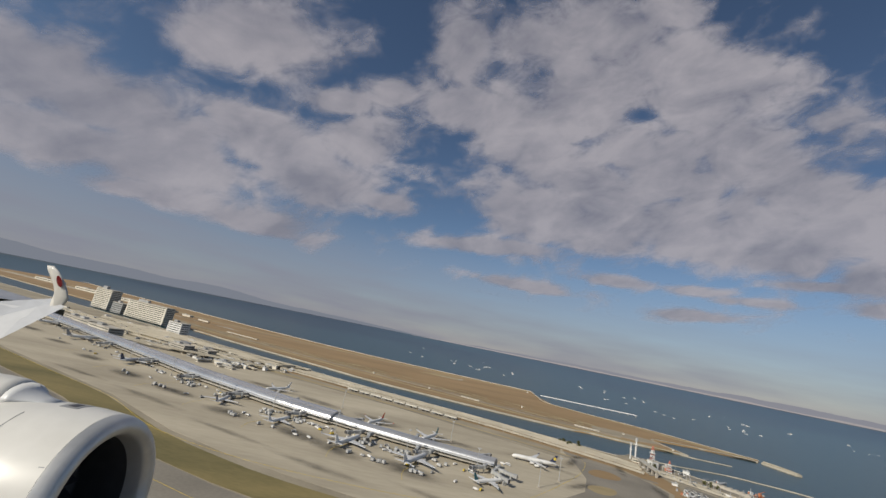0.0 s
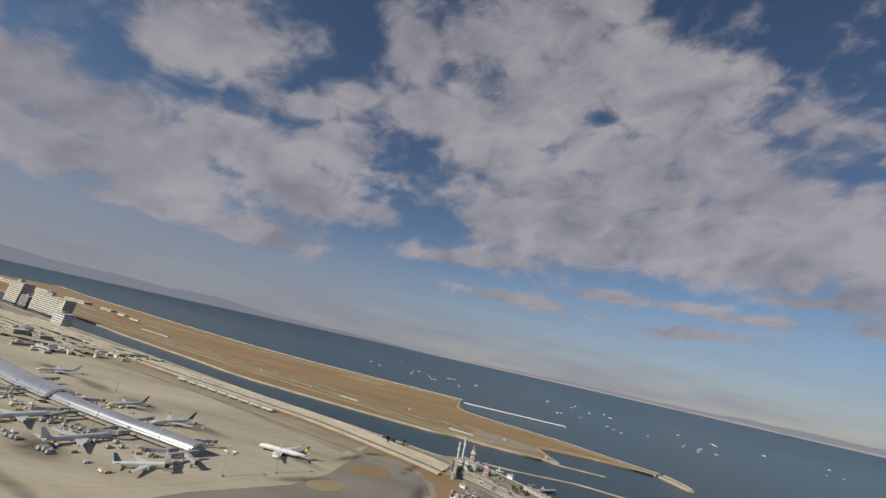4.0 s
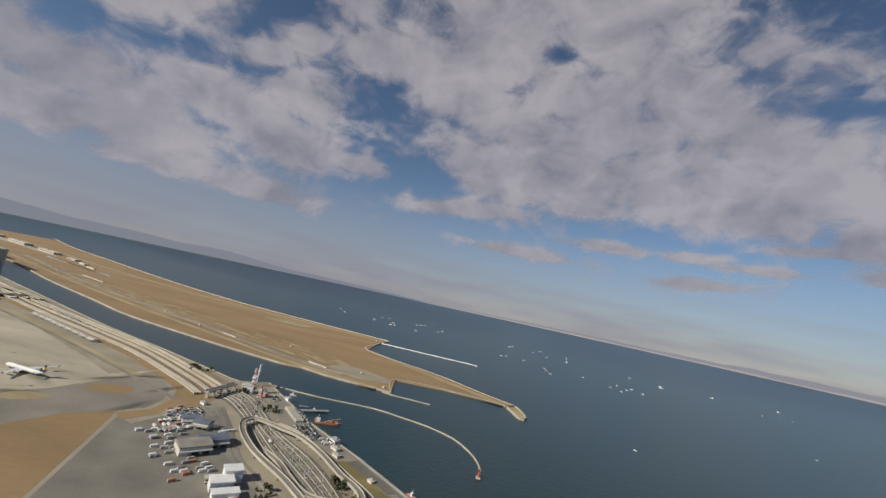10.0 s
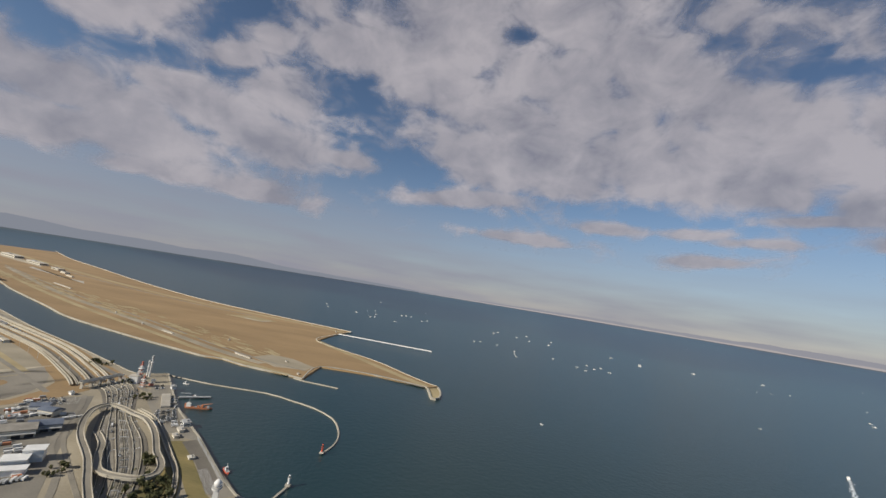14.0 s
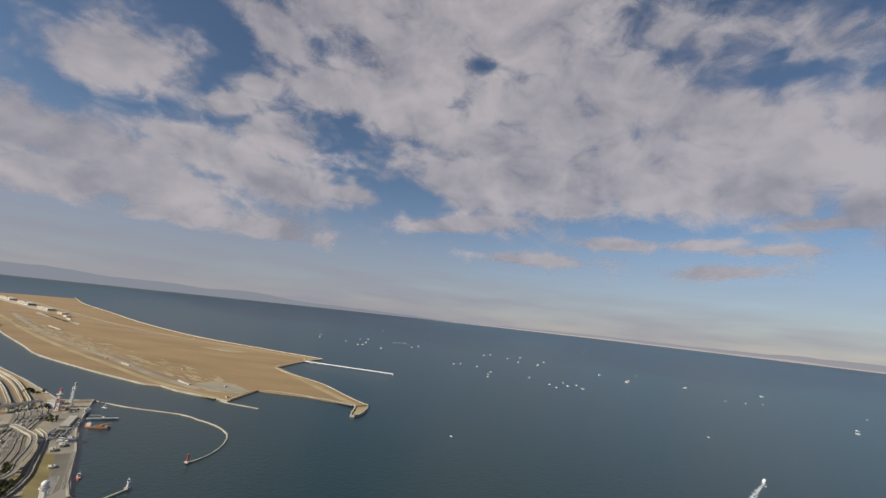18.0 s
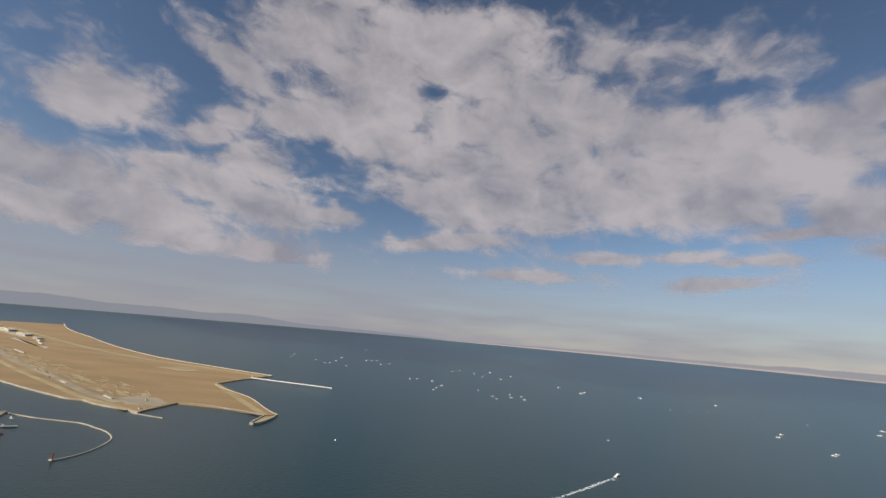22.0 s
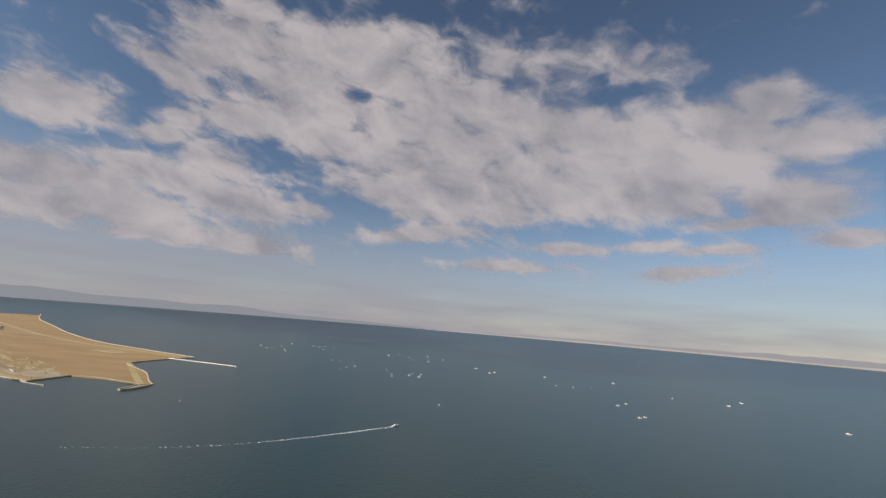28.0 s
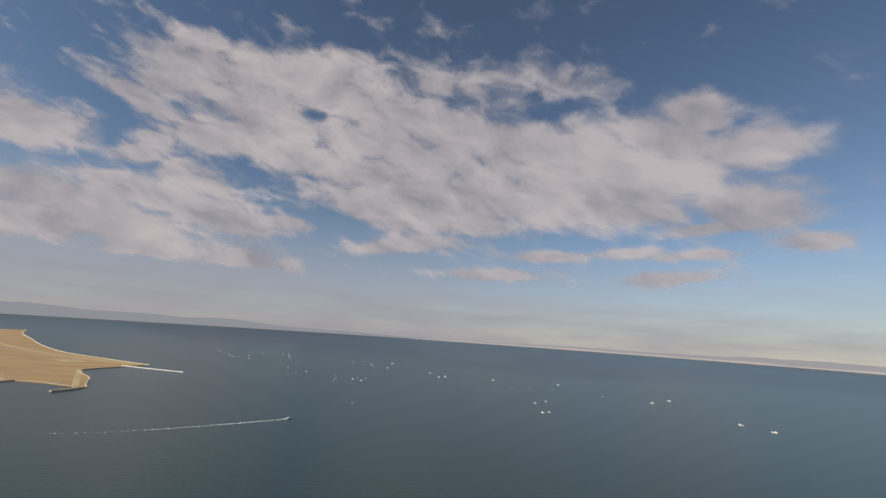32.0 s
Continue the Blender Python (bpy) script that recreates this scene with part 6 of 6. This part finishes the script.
# ---- wing and engine of the airliner that carries the camera, as it stands at the start of the climb ----
jet = new("climbing_airliner")
jet.matrix_basis = flown(8.96, 22.91, 58.92, -1.70, 12.63, 11.49)
tagged(jet, "white airliner wing and engine in flight, red mark on winglet", "aircraft")
M_NACELLE = material("nacelle_white_paint", (0.58, 0.56, 0.51), (0.67, 0.65, 0.60), 0.5, 3.0, 0.3)
M_LIP = material("polished_intake_lip", (0.52, 0.51, 0.49), (0.64, 0.63, 0.60), 1.0, 6.0, 0.42, metal=0.55)
axle = Matrix.Translation((-7.195, -5.4, -8.307)) @ Matrix.Rotation(radians(2.07), 4, "Y") @ Matrix.Rotation(radians(-5), 4, "Z") @ Matrix.Rotation(radians(90), 4, "Y")
GIRTH = 1.16


def turned(profile, sides=48):
    """A round body: (radius, along the axle) pairs spun about the engine's axle."""
    bm = bmesh.new()
    rings = [[bm.verts.new(axle @ Vector((GIRTH * r * math.cos(2 * math.pi * i / sides), GIRTH * r * math.sin(2 * math.pi * i / sides), z))) for i in range(sides)] for r, z in profile]
    for a, b in zip(rings, rings[1:]):
        for i in range(sides):
            bm.faces.new((a[i], a[(i + 1) % sides], b[(i + 1) % sides], b[i]))
    return bm


put("nacelle", turned([(1.50, -0.27), (1.58, -0.8), (1.62, -1.2), (1.70, -2.4), (1.66, -4.0), (1.45, -5.6), (1.2, -6.6), (1.1, -6.6), (1.3, -5.0)]), M_NACELLE, jet, "white engine cowling", True)
put("intake_lip", turned([(1.50, -0.265), (1.46, -0.12), (1.40, -0.03), (1.32, 0.02), (1.23, 0.02), (1.16, -0.05), (1.13, -0.18), (1.12, -0.5)]), M_LIP, jet, "polished metal intake lip", True)
put("intake_duct", turned([(1.13, -0.495), (1.14, -1.6), (1.16, -1.7), (0.05, -1.75)]), M_DARK, jet, "dark intake duct", True)
put("spinner", turned([(0.34, -1.74), (0.28, -1.45), (0.14, -1.2), (0.01, -1.08)], 24), M_DARK, jet)
for i in range(20):
    a = 2 * math.pi * i / 20
    bm = bmesh.new()
    pts = [(0.3, a, -1.5), (1.1, a + 0.10, -1.42), (1.1, a + 0.26, -1.68), (0.3, a + 0.22, -1.7)]
    vs = [bm.verts.new(axle @ Vector((r * math.cos(w), r * math.sin(w), z))) for r, w, z in pts]
    bm.faces.new(vs)
    put("fan_blade", bm, M_DARK, jet)


def girth_at(z):
    return GIRTH * float(np.interp(-z, (0.27, 0.8, 1.2, 2.4, 4.0), (1.50, 1.58, 1.62, 1.70, 1.66)))


def on_cowl(a, z, up=0.0):
    """A place on the cowling: angle round the axle in degrees, distance along it, height over the skin."""
    r = girth_at(z) + up
    return axle @ Vector((r * math.cos(radians(a)), r * math.sin(radians(a)), z))


def cowl_patch(a0, a1, z0, z1, up, steps=6):
    return lofted([[on_cowl(a, z0, up), on_cowl(a, z1, up), on_cowl(a, z1, -0.02), on_cowl(a, z0, -0.02)] for a in [a0 + (a1 - a0) * i / steps for i in range(steps + 1)]])


def ridge(stations):
    """A rounded ridge along the cowling's crown: (along, height, half-width in degrees) station by station."""
    return lofted([[on_cowl(72 + wide * math.cos(math.pi * i / 10), z, high * math.sin(math.pi * i / 10) - 0.01) for i in range(11)] for z, high, wide in stations])


put("pylon_nose", ridge([(-1.55, 0.015, 5), (-1.85, 0.05, 9), (-2.08, 0.12, 12), (-2.25, 0.21, 15), (-2.36, 0.32, 17)]), M_SILVER, jet, "pale grey nose of the pylon fairing", True)
put("pylon_fairing", ridge([(-2.37, 0.32, 17), (-2.6, 0.40, 18), (-3.1, 0.48, 20), (-4.2, 0.55, 22), (-5.5, 0.55, 22)]), M_NACELLE, jet, "white rounded pylon fairing", True)
vent = put("vent_panel", cowl_patch(66, 82, -0.95, -1.32, 0.006), M_GREY, jet, "flush grey vent panel")
put("vent_slot", cowl_patch(71, 79, -1.04, -1.2, 0.012), M_DARK, vent, "dark vent slot")
for a0, a1, z0, z1 in ((128.6, 129.2, -0.3, -2.4), (95, 150, -1.62, -1.635)):
    put("panel_joint", cowl_patch(a0, a1, z0, z1, 0.004, 12 if a1 - a0 > 5 else 1), M_GREY, jet)


def from_cabin(x, y, depth):
    return Vector((x * depth, y * depth, -depth))


wing_rows = []
for f in (0.0, 0.25, 0.5, 0.75, 0.92, 1.0):
    lead = from_cabin(-1.62 + 0.655 * f, -0.50 + 0.352 * f ** 0.9, 11.5 + 4.5 * f)
    trail = from_cabin(-1.62 + 0.62 * f, -0.16 + 0.034 * f, 14.5 + 2.2 * f)
    mid = (lead + trail) / 2
    wing_rows.append([lead, mid + Vector((0, 0.16 * (1.3 - f), 0)), trail, mid - Vector((0, 0.10 * (1.3 - f), 0))])
M_WINGGREY = material("pale_grey_wing_paint", (0.36, 0.365, 0.375), (0.45, 0.455, 0.465), 0.4, 3.0, 0.35)
put("wing", lofted(wing_rows), M_WINGGREY, jet, "pale grey wing", False)


def fin_plate(outline, depth, thick):
    """A thin upright plate with the given outline of sight-line slopes, swelling a little in the middle."""
    bm = bmesh.new()
    n = len(outline)
    mid = Vector((sum(p[0] for p in outline) / n, sum(p[1] for p in outline) / n, 0))
    rings = []
    for k, off in ((1.0, 0.0), (0.86, 0.7), (0.5, 1.0)):
        for side in (-1, 1) if off else (0,):
            rings.append((side * off, [bm.verts.new(from_cabin(mid.x + (x - mid.x) * k, mid.y + (y - mid.y) * k, depth) + Vector((0, 0, side * off * thick))) for x, y in outline]))
    for side in (-1, 1):
        row = [rings[0][1]] + [r for o, r in sorted(rings[1:], key=lambda q: abs(q[0])) if o * side > 0]
        for a, b in zip(row, row[1:]):
            for i in range(n):
                bm.faces.new((a[i], a[(i + 1) % n], b[(i + 1) % n], b[i]))
        bm.faces.new(row[-1])
    bmesh.ops.recalc_face_normals(bm, faces=bm.faces)
    return bm


# the winglet rises from the wing in one sweep and leans back to a blunt tip
WINGLET = [(-1.010, -0.042), (-0.993, -0.043), (-0.978, -0.058), (-0.966, -0.082), (-0.957, -0.108), (-0.955, -0.128), (-0.968, -0.146), (-0.990, -0.156), (-1.004, -0.152), (-0.994, -0.132), (-0.990, -0.112), (-0.992, -0.090), (-0.999, -0.066)]
winglet = put("winglet", fin_plate(WINGLET, 16.2, 0.07), M_NACELLE, jet, "white upswept winglet", True)
bm = bmesh.new()
vs = [bm.verts.new(from_cabin(-0.979 + 0.007 * math.cos(w) - 0.003 * math.sin(w), -0.083 + 0.015 * math.sin(w), 16.08)) for w in [i * math.pi / 6 for i in range(12)]]
bm.faces.new(vs)
bmesh.ops.solidify(bm, geom=bm.faces[:], thickness=0.02)
put("red_mark", bm, material("dark_red_paint", (0.22, 0.015, 0.02), (0.30, 0.03, 0.03), 0.5, 3.0, 0.5), winglet, "plain red mark")
